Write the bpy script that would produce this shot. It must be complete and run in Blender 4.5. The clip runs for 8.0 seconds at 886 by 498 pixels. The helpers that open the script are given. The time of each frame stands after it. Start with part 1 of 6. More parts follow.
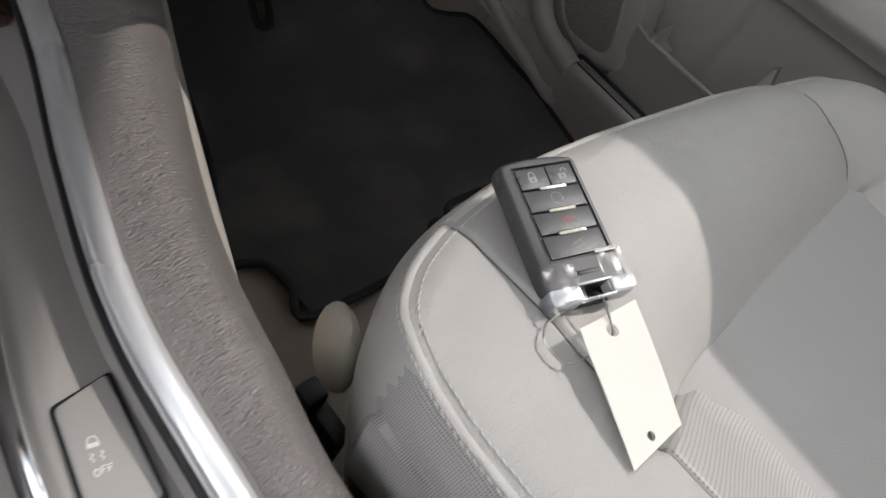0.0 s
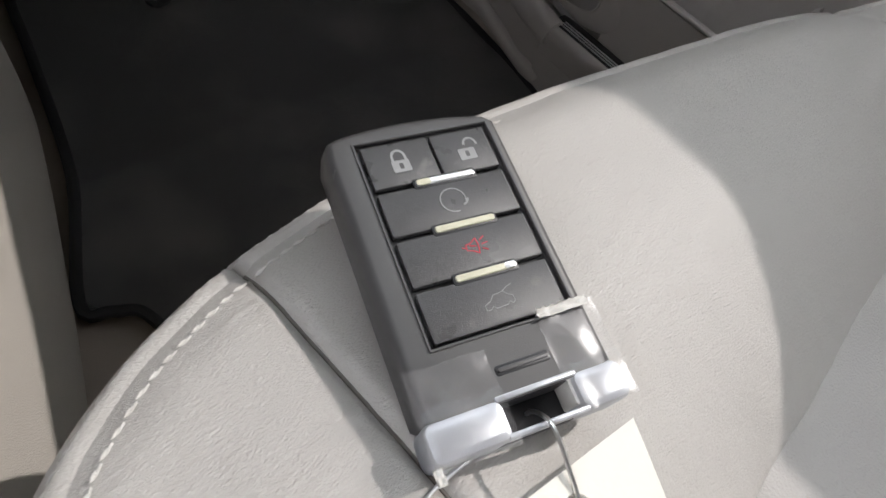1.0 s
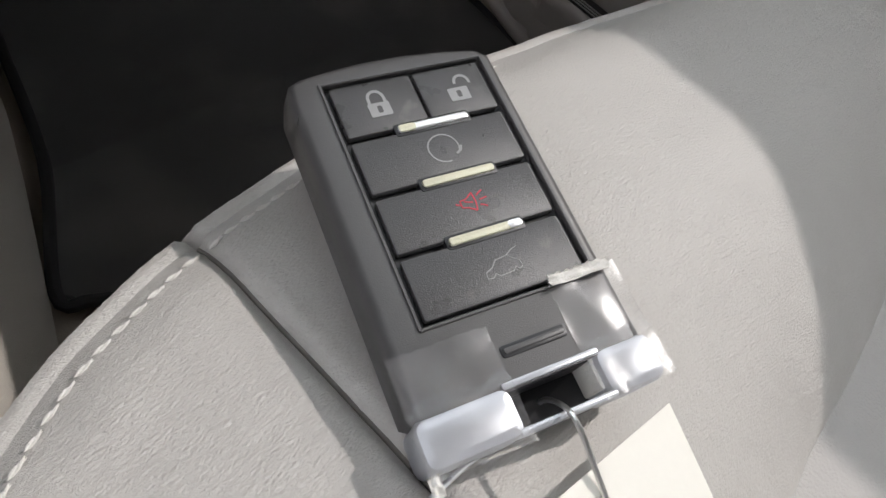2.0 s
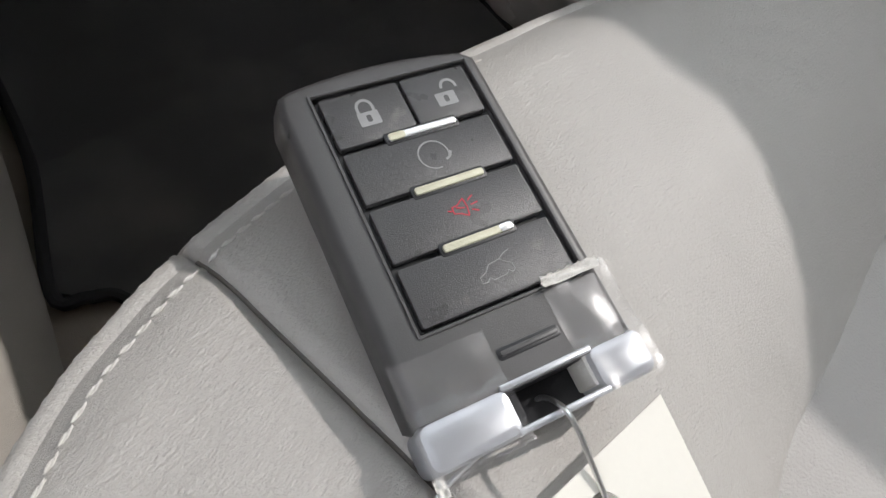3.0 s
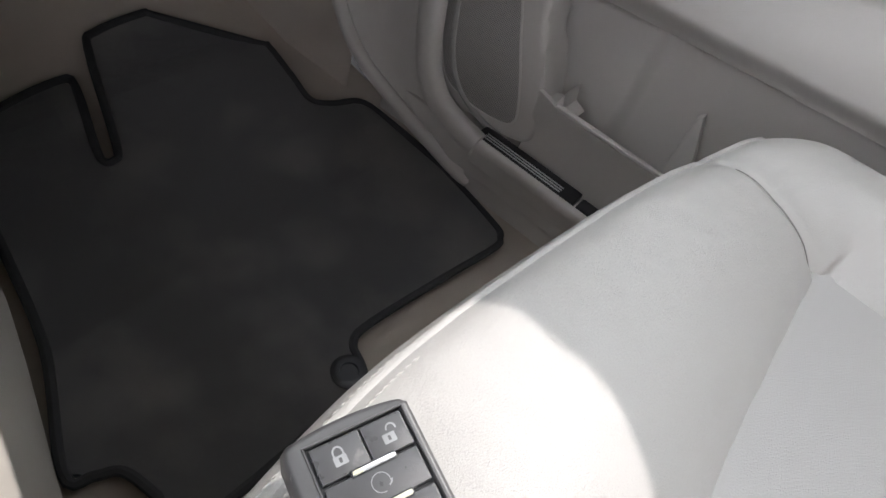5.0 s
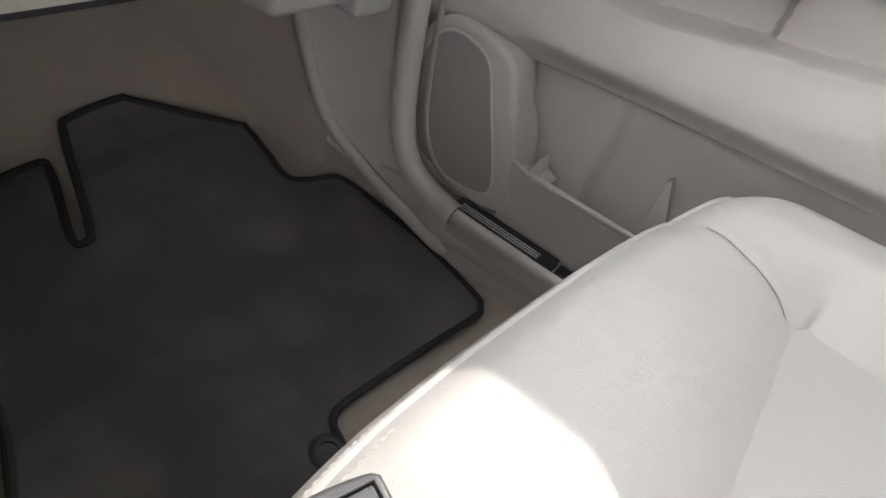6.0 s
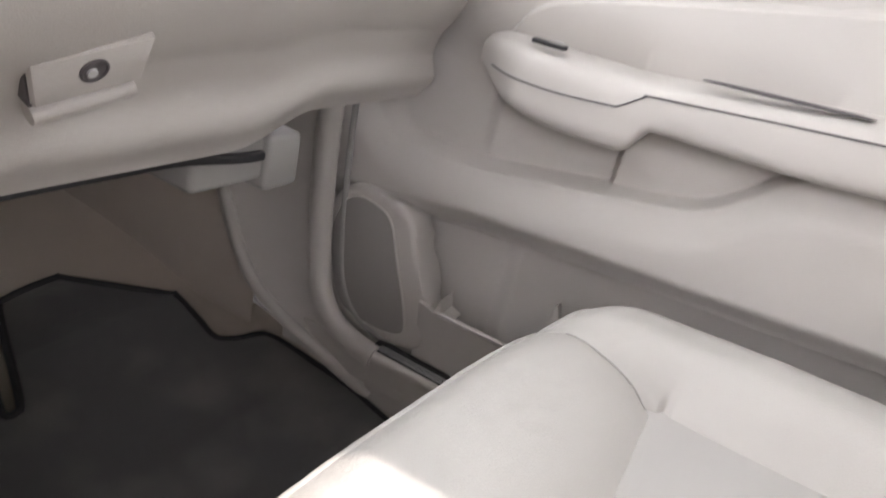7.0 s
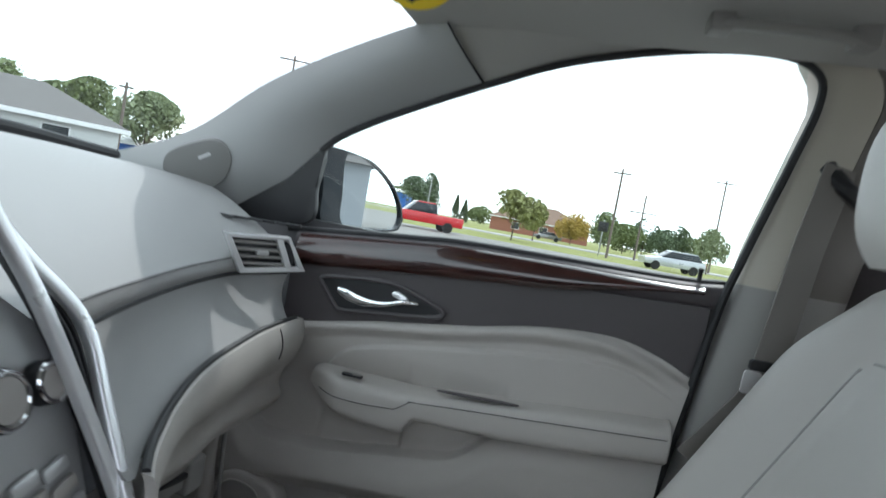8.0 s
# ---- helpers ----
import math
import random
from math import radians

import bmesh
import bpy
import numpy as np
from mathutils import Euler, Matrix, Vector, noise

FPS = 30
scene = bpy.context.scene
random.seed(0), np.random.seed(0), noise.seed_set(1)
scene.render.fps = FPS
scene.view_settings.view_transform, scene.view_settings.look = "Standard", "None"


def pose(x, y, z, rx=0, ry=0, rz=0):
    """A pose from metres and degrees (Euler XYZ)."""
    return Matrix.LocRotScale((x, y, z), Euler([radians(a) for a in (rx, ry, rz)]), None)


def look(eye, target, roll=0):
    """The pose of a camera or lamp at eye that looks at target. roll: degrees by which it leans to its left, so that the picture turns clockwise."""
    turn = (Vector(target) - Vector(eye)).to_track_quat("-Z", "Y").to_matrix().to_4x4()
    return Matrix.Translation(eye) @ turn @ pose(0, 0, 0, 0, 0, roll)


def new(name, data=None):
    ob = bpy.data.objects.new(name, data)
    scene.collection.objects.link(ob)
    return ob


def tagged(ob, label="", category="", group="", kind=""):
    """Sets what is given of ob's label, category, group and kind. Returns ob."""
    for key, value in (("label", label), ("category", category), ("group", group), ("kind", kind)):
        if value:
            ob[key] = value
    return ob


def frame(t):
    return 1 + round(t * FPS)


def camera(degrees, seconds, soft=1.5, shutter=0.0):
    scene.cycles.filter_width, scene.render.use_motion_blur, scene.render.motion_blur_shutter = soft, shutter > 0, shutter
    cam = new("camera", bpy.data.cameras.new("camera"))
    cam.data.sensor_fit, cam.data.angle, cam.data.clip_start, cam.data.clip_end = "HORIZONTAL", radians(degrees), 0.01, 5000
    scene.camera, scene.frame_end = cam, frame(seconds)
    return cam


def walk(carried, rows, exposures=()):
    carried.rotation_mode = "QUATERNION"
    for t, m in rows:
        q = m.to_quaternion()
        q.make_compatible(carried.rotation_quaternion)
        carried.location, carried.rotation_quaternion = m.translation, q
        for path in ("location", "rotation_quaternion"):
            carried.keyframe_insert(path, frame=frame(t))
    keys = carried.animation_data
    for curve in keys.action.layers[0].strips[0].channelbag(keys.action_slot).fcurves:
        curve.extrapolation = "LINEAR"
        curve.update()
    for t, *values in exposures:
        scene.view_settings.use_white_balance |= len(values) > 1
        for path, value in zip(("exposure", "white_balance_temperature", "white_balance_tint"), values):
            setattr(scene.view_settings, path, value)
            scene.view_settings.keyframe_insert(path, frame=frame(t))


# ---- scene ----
from math import cos, sin, pi

cam = camera(70.0, 8.0, shutter=0.2)
PATH = [
    (0, (-0.0274, -0.1283, 0.5412), (0.5502, 0.1213, -0.2360), 31.24),
    (0.5, (0.0614, -0.1250, 0.4983), (0.6255, 0.1364, -0.2849), 28.46),
    (1, (0.1139, -0.1126, 0.4378), (0.6771, 0.1581, -0.3429), 26.11),
    (1.5, (0.1255, -0.1127, 0.4207), (0.6835, 0.1518, -0.3658), 25.25),
    (1.7, (0.1262, -0.1117, 0.4166), (0.6822, 0.1480, -0.3729), 25.31),
    (3, (0.1278, -0.1061, 0.4223), (0.6665, 0.1033, -0.3938), 25.43),
    (3.5, (0.1357, -0.1012, 0.4484), (0.6970, 0.1479, -0.3409), 21.89),
    (4, (0.1242, -0.0906, 0.4834), (0.7024, 0.1540, -0.2950), 22.32),
    (4.5, (0.1254, -0.0894, 0.5121), (0.7299, 0.1728, -0.2401), 21.81),
    (5.8, (0.1241, -0.0927, 0.5303), (0.8053, 0.2040, -0.1389), 20.37),
    (6, (0.1278, -0.0940, 0.5226), (0.8257, 0.2196, -0.1212), 19.07),
    (6.5, (0.1218, -0.1011, 0.5230), (0.8485, 0.2360, -0.0755), 17.16),
    (7, (0.0802, -0.1662, 0.5543), (0.9120, 0.1991, 0.1365), 14.06),
    (7.3, (0.0144, -0.1679, 0.5819), (0.9371, 0.0967, 0.3017), 11.40),
    (7.5, (-0.0789, -0.2247, 0.6512), (0.8656, 0.0396, 0.4562), 9.81),
    (7.8, (-0.2003, -0.2325, 0.7210), (0.7797, -0.0527, 0.6356), 10.28),
    (8, (-0.3187, -0.2527, 0.7895), (0.6635, -0.0726, 0.7350), 10.45),
]
walk(cam, [(t, look(eye, target, roll)) for t, eye, target, roll in PATH],
     exposures=[(0, 0.48, 6500, 14), (0.5, 0.6, 6500, 14), (1.0, 0.58, 6500, 14), (1.5, 0.48, 6500, 14), (3.0, 0.42, 6450, 13), (4.5, 1.05, 6300, 14), (6.0, 1.55, 6700, 15), (7.0, 1.6, 6800, 18), (7.5, 1.0, 6600, 14), (8.0, -0.3, 6000, 6)])

# ---------------------------------------------------------------- light
SUN_AZ, SUN_EL = radians(-12), radians(45.2)
sun_dir = Vector((cos(SUN_AZ) * cos(SUN_EL), sin(SUN_AZ) * cos(SUN_EL), sin(SUN_EL)))
world = bpy.data.worlds.new("sky")
scene.world = world
world.use_nodes = True
wn = world.node_tree
sky = wn.nodes.new("ShaderNodeTexSky")
sky.sky_type, sky.sun_disc = "NISHITA", False
sky.sun_elevation, sky.sun_rotation = SUN_EL, pi / 2 - SUN_AZ
sky.air_density, sky.dust_density, sky.ozone_density = 1.0, 1.5, 1.0
# broken bright cloud all over the sky
cloud_at = wn.nodes.new("ShaderNodeTexCoord")
cloud = wn.nodes.new("ShaderNodeTexNoise")
cloud.inputs["Scale"].default_value, cloud.inputs["Detail"].default_value = 3.0, 8
wn.links.new(cloud_at.outputs["Generated"], cloud.inputs["Vector"])
cover = wn.nodes.new("ShaderNodeMapRange")
cover.inputs["From Min"].default_value, cover.inputs["From Max"].default_value = 0.35, 0.6
cover.inputs["To Min"].default_value, cover.inputs["To Max"].default_value = 0.45, 0.95
wn.links.new(cloud.outputs["Fac"], cover.inputs["Value"])
sky_mix = wn.nodes.new("ShaderNodeMix")
sky_mix.data_type = "RGBA"
sky_mix.inputs["B"].default_value = (21.0, 21.6, 22.4, 1)
wn.links.new(cover.outputs[0], sky_mix.inputs["Factor"])
wn.links.new(sky.outputs["Color"], sky_mix.inputs["A"])
wn.links.new(sky_mix.outputs["Result"], wn.nodes["Background"].inputs["Color"])
wn.nodes["Background"].inputs["Strength"].default_value = 0.15
sun_lamp = bpy.data.lights.new("sun", "SUN")
sun_lamp.energy, sun_lamp.angle, sun_lamp.color = 1.75, radians(0.6), (1.0, 0.965, 0.91)
sun_ob = new("sun", sun_lamp)
sun_ob.matrix_world = look(sun_dir * 30, (0, 0, 0))


# ---------------------------------------------------------------- materials
def node_mat(name):
    m = bpy.data.materials.new(name)
    m.use_nodes = True
    return m, m.node_tree.nodes, m.node_tree.links, m.node_tree.nodes["Principled BSDF"]


def surface(name, color, rough=0.5, metal=0.0, vary=0.12, big=6.0, fine=300.0, bump=0.1, kind="noise", depth=0.0004,
            rough_vary=0.1, spec=0.5, coat=0.0, sheen=0.0, random_tone=0.0, fleck=None, spread=0.0):
    """A plain painted, moulded or woven surface: large soft variation, fine grain and relief."""
    m, n, l, p = node_mat(name)
    tc = n.new("ShaderNodeTexCoord")
    big_n = n.new("ShaderNodeTexNoise")
    big_n.inputs["Scale"].default_value, big_n.inputs["Detail"].default_value = big, 6
    l.new(tc.outputs["Object"], big_n.inputs["Vector"])
    if kind == "leather":
        fine_n = n.new("ShaderNodeTexVoronoi")
        fine_n.feature = "DISTANCE_TO_EDGE"
        fine_n.inputs["Scale"].default_value = fine
        warp = n.new("ShaderNodeTexNoise")
        warp.inputs["Scale"].default_value = fine * 0.6
        add = n.new("ShaderNodeVectorMath")
        add.operation = "MULTIPLY_ADD"
        add.inputs[1].default_value = (0.9 / fine, 0.9 / fine, 0.9 / fine)
        stretch = n.new("ShaderNodeMapping")
        stretch.inputs["Scale"].default_value = (0.55, 1.25, 1.25)
        l.new(tc.outputs["Object"], stretch.inputs["Vector"])
        l.new(warp.outputs["Color"], add.inputs[0])
        l.new(stretch.outputs[0], add.inputs[2])
        l.new(add.outputs[0], fine_n.inputs["Vector"])
        fine_out = fine_n.outputs["Distance"]
        cap = n.new("ShaderNodeMath")
        cap.operation = "MINIMUM"
        cap.inputs[1].default_value = 0.35
        l.new(fine_out, cap.inputs[0])
        # soft creases of a larger size under the grain
        crease = n.new("ShaderNodeTexNoise")
        crease.inputs["Scale"].default_value, crease.inputs["Detail"].default_value, crease.inputs["Distortion"].default_value = fine * 0.45, 5, 0.8
        l.new(stretch.outputs[0], crease.inputs["Vector"])
        both = n.new("ShaderNodeMath")
        both.operation = "MULTIPLY_ADD"
        both.inputs[1].default_value = 1.1
        l.new(crease.outputs["Fac"], both.inputs[0])
        l.new(cap.outputs[0], both.inputs[2])
        fine_out = both.outputs[0]
    else:
        fine_n = n.new("ShaderNodeTexNoise")
        fine_n.inputs["Scale"].default_value, fine_n.inputs["Detail"].default_value = fine, 4
        l.new(tc.outputs["Object"], fine_n.inputs["Vector"])
        fine_out = fine_n.outputs["Fac"]
    mix = n.new("ShaderNodeMix")
    mix.data_type = "RGBA"
    c = Vector(color)
    dark, lite = c * (1 - vary), c * (1 + vary)
    mix.inputs["A"].default_value, mix.inputs["B"].default_value = (*dark, 1), (*lite, 1)
    blend = n.new("ShaderNodeMath")
    blend.operation = "MULTIPLY_ADD"
    blend.inputs[1].default_value = 0.35
    l.new(fine_n.outputs[0], blend.inputs[0])
    scaled = n.new("ShaderNodeMath")
    scaled.operation = "MULTIPLY"
    scaled.inputs[1].default_value = 0.75
    l.new(big_n.outputs["Fac"], scaled.inputs[0])
    l.new(scaled.outputs[0], blend.inputs[2])
    l.new(blend.outputs[0], mix.inputs["Factor"])
    out = mix.outputs["Result"]
    if random_tone:
        info = n.new("ShaderNodeObjectInfo")
        hue = n.new("ShaderNodeHueSaturation")
        tone = n.new("ShaderNodeMapRange")
        tone.inputs["To Min"].default_value, tone.inputs["To Max"].default_value = 1 - random_tone, 1 + random_tone
        l.new(info.outputs["Random"], tone.inputs["Value"])
        l.new(tone.outputs[0], hue.inputs["Value"])
        l.new(out, hue.inputs["Color"])
        out = hue.outputs["Color"]
    if fleck:
        spots = n.new("ShaderNodeTexNoise")
        spots.inputs["Scale"].default_value, spots.inputs["Detail"].default_value = fleck[1], 8
        l.new(tc.outputs["Object"], spots.inputs["Vector"])
        ramp = n.new("ShaderNodeMapRange")
        ramp.inputs["From Min"].default_value, ramp.inputs["From Max"].default_value = fleck[2], fleck[3]
        l.new(spots.outputs["Fac"], ramp.inputs["Value"])
        second = n.new("ShaderNodeMix")
        second.data_type = "RGBA"
        second.inputs["B"].default_value = (*fleck[0], 1)
        l.new(ramp.outputs[0], second.inputs["Factor"])
        l.new(out, second.inputs["A"])
        out = second.outputs["Result"]
    l.new(out, p.inputs["Base Color"])
    r = n.new("ShaderNodeMapRange")
    r.inputs["To Min"].default_value, r.inputs["To Max"].default_value = max(0.02, rough - rough_vary), min(1, rough + rough_vary)
    l.new(big_n.outputs["Fac"], r.inputs["Value"])
    l.new(r.outputs[0], p.inputs["Roughness"])
    p.inputs["Metallic"].default_value, p.inputs["Specular IOR Level"].default_value = metal, spec
    p.inputs["Coat Weight"].default_value, p.inputs["Coat Roughness"].default_value = coat, 0.06
    p.inputs["Sheen Weight"].default_value = sheen
    if bump:
        b = n.new("ShaderNodeBump")
        b.inputs["Strength"].default_value, b.inputs["Distance"].default_value = bump, depth
        l.new(fine_out, b.inputs["Height"])
        l.new(b.outputs["Normal"], p.inputs["Normal"])
    return m


def wood_mat(name, dark, mid):
    m, n, l, p = node_mat(name)
    tc = n.new("ShaderNodeTexCoord")
    mp = n.new("ShaderNodeMapping")
    mp.inputs["Scale"].default_value = (60, 5, 60)
    l.new(tc.outputs["Object"], mp.inputs["Vector"])
    w = n.new("ShaderNodeTexNoise")
    w.inputs["Scale"].default_value, w.inputs["Detail"].default_value, w.inputs["Distortion"].default_value = 1.2, 9, 1.5
    l.new(mp.outputs[0], w.inputs["Vector"])
    ramp = n.new("ShaderNodeValToRGB")
    ramp.color_ramp.elements[0].color, ramp.color_ramp.elements[1].color = (*dark, 1), (*mid, 1)
    ramp.color_ramp.elements[0].position, ramp.color_ramp.elements[1].position = 0.35, 0.7
    l.new(w.outputs["Fac"], ramp.inputs["Fac"])
    l.new(ramp.outputs["Color"], p.inputs["Base Color"])
    p.inputs["Roughness"].default_value = 0.25
    p.inputs["Coat Weight"].default_value, p.inputs["Coat Roughness"].default_value = 1.0, 0.04
    return m


def glass_mat(name, tint=(1, 1, 1), rough=0.0):
    m, n, l, p = node_mat(name)
    n.remove(p)
    clear, gloss, mix = n.new("ShaderNodeBsdfTransparent"), n.new("ShaderNodeBsdfGlossy"), n.new("ShaderNodeMixShader")
    clear.inputs["Color"].default_value = (*tint, 1)
    gloss.inputs["Roughness"].default_value = rough
    mix.inputs["Fac"].default_value = 0.03
    l.new(clear.outputs[0], mix.inputs[1])
    l.new(gloss.outputs[0], mix.inputs[2])
    l.new(mix.outputs[0], n["Material Output"].inputs["Surface"])
    return m


LEATHER = surface("seat_leather", (0.475, 0.452, 0.424), 0.31, vary=0.06, big=5, fine=1050, bump=0.8, kind="leather", depth=0.00040, rough_vary=0.06)
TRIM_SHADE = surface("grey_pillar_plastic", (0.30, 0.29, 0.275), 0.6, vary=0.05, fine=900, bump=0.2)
LEATHER_PERF = surface("perforated_leather", (0.44, 0.42, 0.395), 0.46, vary=0.06, big=5, fine=800, bump=0.5, kind="leather", depth=0.0004)
TRIM = surface("light_trim", (0.50, 0.47, 0.44), 0.46, vary=0.07, big=4, fine=900, bump=0.4, kind="leather", depth=0.0010)
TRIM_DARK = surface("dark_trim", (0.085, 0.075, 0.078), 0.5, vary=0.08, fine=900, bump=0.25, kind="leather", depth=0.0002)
DASH_TOP = surface("dash_top_pad", (0.35, 0.345, 0.34), 0.44, vary=0.06, fine=700, bump=0.5, kind="leather", depth=0.0012)
STACK = surface("silver_grey_plastic", (0.45, 0.45, 0.45), 0.38, metal=0.25, vary=0.06, fine=900, bump=0.1)
BOLSTER = surface("console_bolster_vinyl", (0.36, 0.33, 0.312), 0.34, vary=0.10, fine=420, bump=1.0, kind="leather", depth=0.0040)
CONSOLE = surface("console_plastic", (0.36, 0.338, 0.315), 0.42, vary=0.08, fine=1500, bump=0.15, fleck=((0.5, 0.48, 0.45), 260, 0.73, 0.78))
BLACK = surface("black_plastic", (0.018, 0.018, 0.02), 0.45, vary=0.15, fine=900, bump=0.15)
BLACK_SEAL = surface("black_rubber", (0.022, 0.022, 0.024), 0.6, vary=0.15, fine=600, bump=0.2)
# the tan carpet again, sunlight on the console side put into a paler colour
CARPET_SIDE = surface("sunlit_tone_carpet", (0.55, 0.50, 0.43), 0.95, vary=0.12, big=14, fine=1400, bump=0.9, depth=0.002, sheen=0.3)
CARPET = surface("tan_carpet", (0.46, 0.395, 0.335), 0.95, vary=0.18, big=14, fine=1400, bump=0.9, depth=0.002, sheen=0.3)
MAT = surface("black_mat_carpet", (0.058, 0.057, 0.058), 0.95, vary=0.35, big=9, fine=1500, bump=0.9, depth=0.002, sheen=0.35,
              fleck=((0.155, 0.145, 0.135), 9, 0.46, 0.72))
MAT_EDGE = surface("mat_binding", (0.028, 0.028, 0.030), 0.8, vary=0.2, fine=900, bump=0.6, depth=0.001)
CHROME = surface("satin_chrome", (0.86, 0.86, 0.87), 0.28, metal=0.6, vary=0.03, bump=0.0, rough_vary=0.04)
CHROME_BRIGHT = surface("bright_chrome", (0.86, 0.86, 0.87), 0.07, metal=1.0, vary=0.02, bump=0.0, rough_vary=0.03)
SILVER = surface("silver_plastic", (0.62, 0.62, 0.62), 0.3, metal=0.5, vary=0.04, bump=0.05)
BLACK_GLOSS = surface("glossy_black_paint", (0.030, 0.034, 0.040), 0.14, vary=0.1, bump=0.0, rough_vary=0.04, coat=0.6)
WOOD = wood_mat("dark_red_wood", (0.016, 0.005, 0.0045), (0.052, 0.015, 0.011))
GLASS = glass_mat("window_glass", (0.93, 0.96, 0.95))
FABRIC = surface("headliner_fabric", (0.42, 0.41, 0.39), 0.95, vary=0.05, fine=900, bump=0.4, depth=0.0006)
PILLAR = surface("pillar_fabric", (0.36, 0.365, 0.36), 0.9, vary=0.05, fine=900, bump=0.4, depth=0.0006)
BEIGE = surface("beige_trim", (0.50, 0.46, 0.39), 0.55, vary=0.05, fine=900, bump=0.2)
THREAD = surface("pale_thread", (0.64, 0.62, 0.58), 0.8, vary=0.08, fine=2500, bump=0.6)
TAUPE = surface("taupe_plastic", (0.15, 0.135, 0.12), 0.6, vary=0.06, fine=900, bump=0.2)
TWEETER = surface("tweeter_plastic", (0.19, 0.187, 0.18), 0.6, vary=0.06, fine=900, bump=0.2)
WEBBING = surface("belt_webbing", (0.20, 0.185, 0.17), 0.8, vary=0.1, fine=1600, bump=0.6)


def perforate(m, pitch, hole, tone):
    """Adds small round dark holes in rows to a material, across x and y."""
    n, l = m.node_tree.nodes, m.node_tree.links
    p = n["Principled BSDF"]
    tc, sc, fr, sub, ln, lt, mx = (n.new("ShaderNodeTexCoord"), n.new("ShaderNodeVectorMath"), n.new("ShaderNodeVectorMath"), n.new("ShaderNodeVectorMath"),
                                   n.new("ShaderNodeVectorMath"), n.new("ShaderNodeMapRange"), n.new("ShaderNodeMix"))
    sc.operation, fr.operation, sub.operation, ln.operation = "MULTIPLY", "FRACTION", "SUBTRACT", "LENGTH"
    sc.inputs[1].default_value = pitch
    flat = tuple(0.5 if v else 0.0 for v in pitch)
    sub.inputs[1].default_value = flat
    l.new(tc.outputs["Object"], sc.inputs[0])
    l.new(sc.outputs[0], fr.inputs[0])
    l.new(fr.outputs[0], sub.inputs[0])
    l.new(sub.outputs[0], ln.inputs[0])
    l.new(ln.outputs["Value"], lt.inputs["Value"])
    lt.inputs["From Min"].default_value, lt.inputs["From Max"].default_value = hole * 0.8, hole * 1.2
    lt.inputs["To Min"].default_value, lt.inputs["To Max"].default_value = 1.0, 0.0
    mx.data_type = "RGBA"
    was = p.inputs["Base Color"].links[0].from_socket
    l.new(was, mx.inputs["A"])
    mx.inputs["B"].default_value = (*tone, 1)
    l.new(lt.outputs[0], mx.inputs["Factor"])
    l.new(mx.outputs["Result"], p.inputs["Base Color"])


perforate(LEATHER_PERF, (420, 420, 0), 0.24, (0.22, 0.21, 0.20))
GRILLE = surface("speaker_grille", (0.36, 0.34, 0.32), 0.6, vary=0.05, fine=900, bump=0.1)
perforate(GRILLE, (0, 500, 500), 0.3, (0.10, 0.095, 0.09))
MESH_FABRIC = surface("side_mesh_fabric", (0.42, 0.40, 0.38), 0.85, vary=0.06, fine=900, bump=0.5, depth=0.001)
perforate(MESH_FABRIC, (0, 800, 800), 0.28, (0.22, 0.21, 0.20))
PAPER = surface("tag_card", (0.74, 0.71, 0.64), 0.75, vary=0.05, big=25, fine=700, bump=0.15)
def tape_mat(name):
    m, n, l, p = node_mat(name)
    n.remove(p)
    clear, gloss, haze, a, b = (n.new("ShaderNodeBsdfTransparent"), n.new("ShaderNodeBsdfGlossy"), n.new("ShaderNodeBsdfDiffuse"), n.new("ShaderNodeMixShader"), n.new("ShaderNodeMixShader"))
    gloss.inputs["Roughness"].default_value = 0.30
    haze.inputs["Color"].default_value = (0.85, 0.85, 0.86, 1)
    a.inputs["Fac"].default_value, b.inputs["Fac"].default_value = 0.022, 0.025
    l.new(clear.outputs[0], a.inputs[1])
    l.new(haze.outputs[0], a.inputs[2])
    l.new(a.outputs[0], b.inputs[1])
    l.new(gloss.outputs[0], b.inputs[2])
    l.new(b.outputs[0], n["Material Output"].inputs["Surface"])
    return m


TAPE = tape_mat("clear_tape")
CAP_CHROME = surface("hazy_chrome", (0.50, 0.51, 0.54), 0.38, metal=0.6, vary=0.06, big=120, bump=0.0)
TAPE_EDGE = surface("tape_edge", (0.62, 0.60, 0.56), 0.5, vary=0.2, big=200, fine=2000, bump=0.6)
PALE_BAR = surface("worn_pale_bar", (0.60, 0.58, 0.44), 0.5, vary=0.15, big=200, fine=2000, bump=0.2)
WIRE = surface("steel_wire", (0.68, 0.68, 0.67), 0.3, metal=1.0, vary=0.08, bump=0.0)
PRINT_WHITE = surface("printed_white", (0.29, 0.29, 0.29), 0.6, vary=0.2, big=300, fine=2500, bump=0.0)
PRINT_PALE = surface("printed_pale", (0.72, 0.72, 0.70), 0.6, vary=0.2, big=300, fine=2500, bump=0.0)
PRINT_RED = surface("printed_red", (0.55, 0.035, 0.06), 0.6, vary=0.2, big=300, fine=2500, bump=0.0)
MIRROR = surface("mirror_glass", (0.9, 0.92, 0.93), 0.01, metal=1.0, vary=0.0, bump=0.0, rough_vary=0.0)
YELLOW = surface("yellow_plastic", (0.85, 0.62, 0.02), 0.5, vary=0.06, bump=0.0)
TAN_TRIM = surface("tan_wood_edge", (0.36, 0.19, 0.08), 0.35, vary=0.15, bump=0.0, coat=0.6)


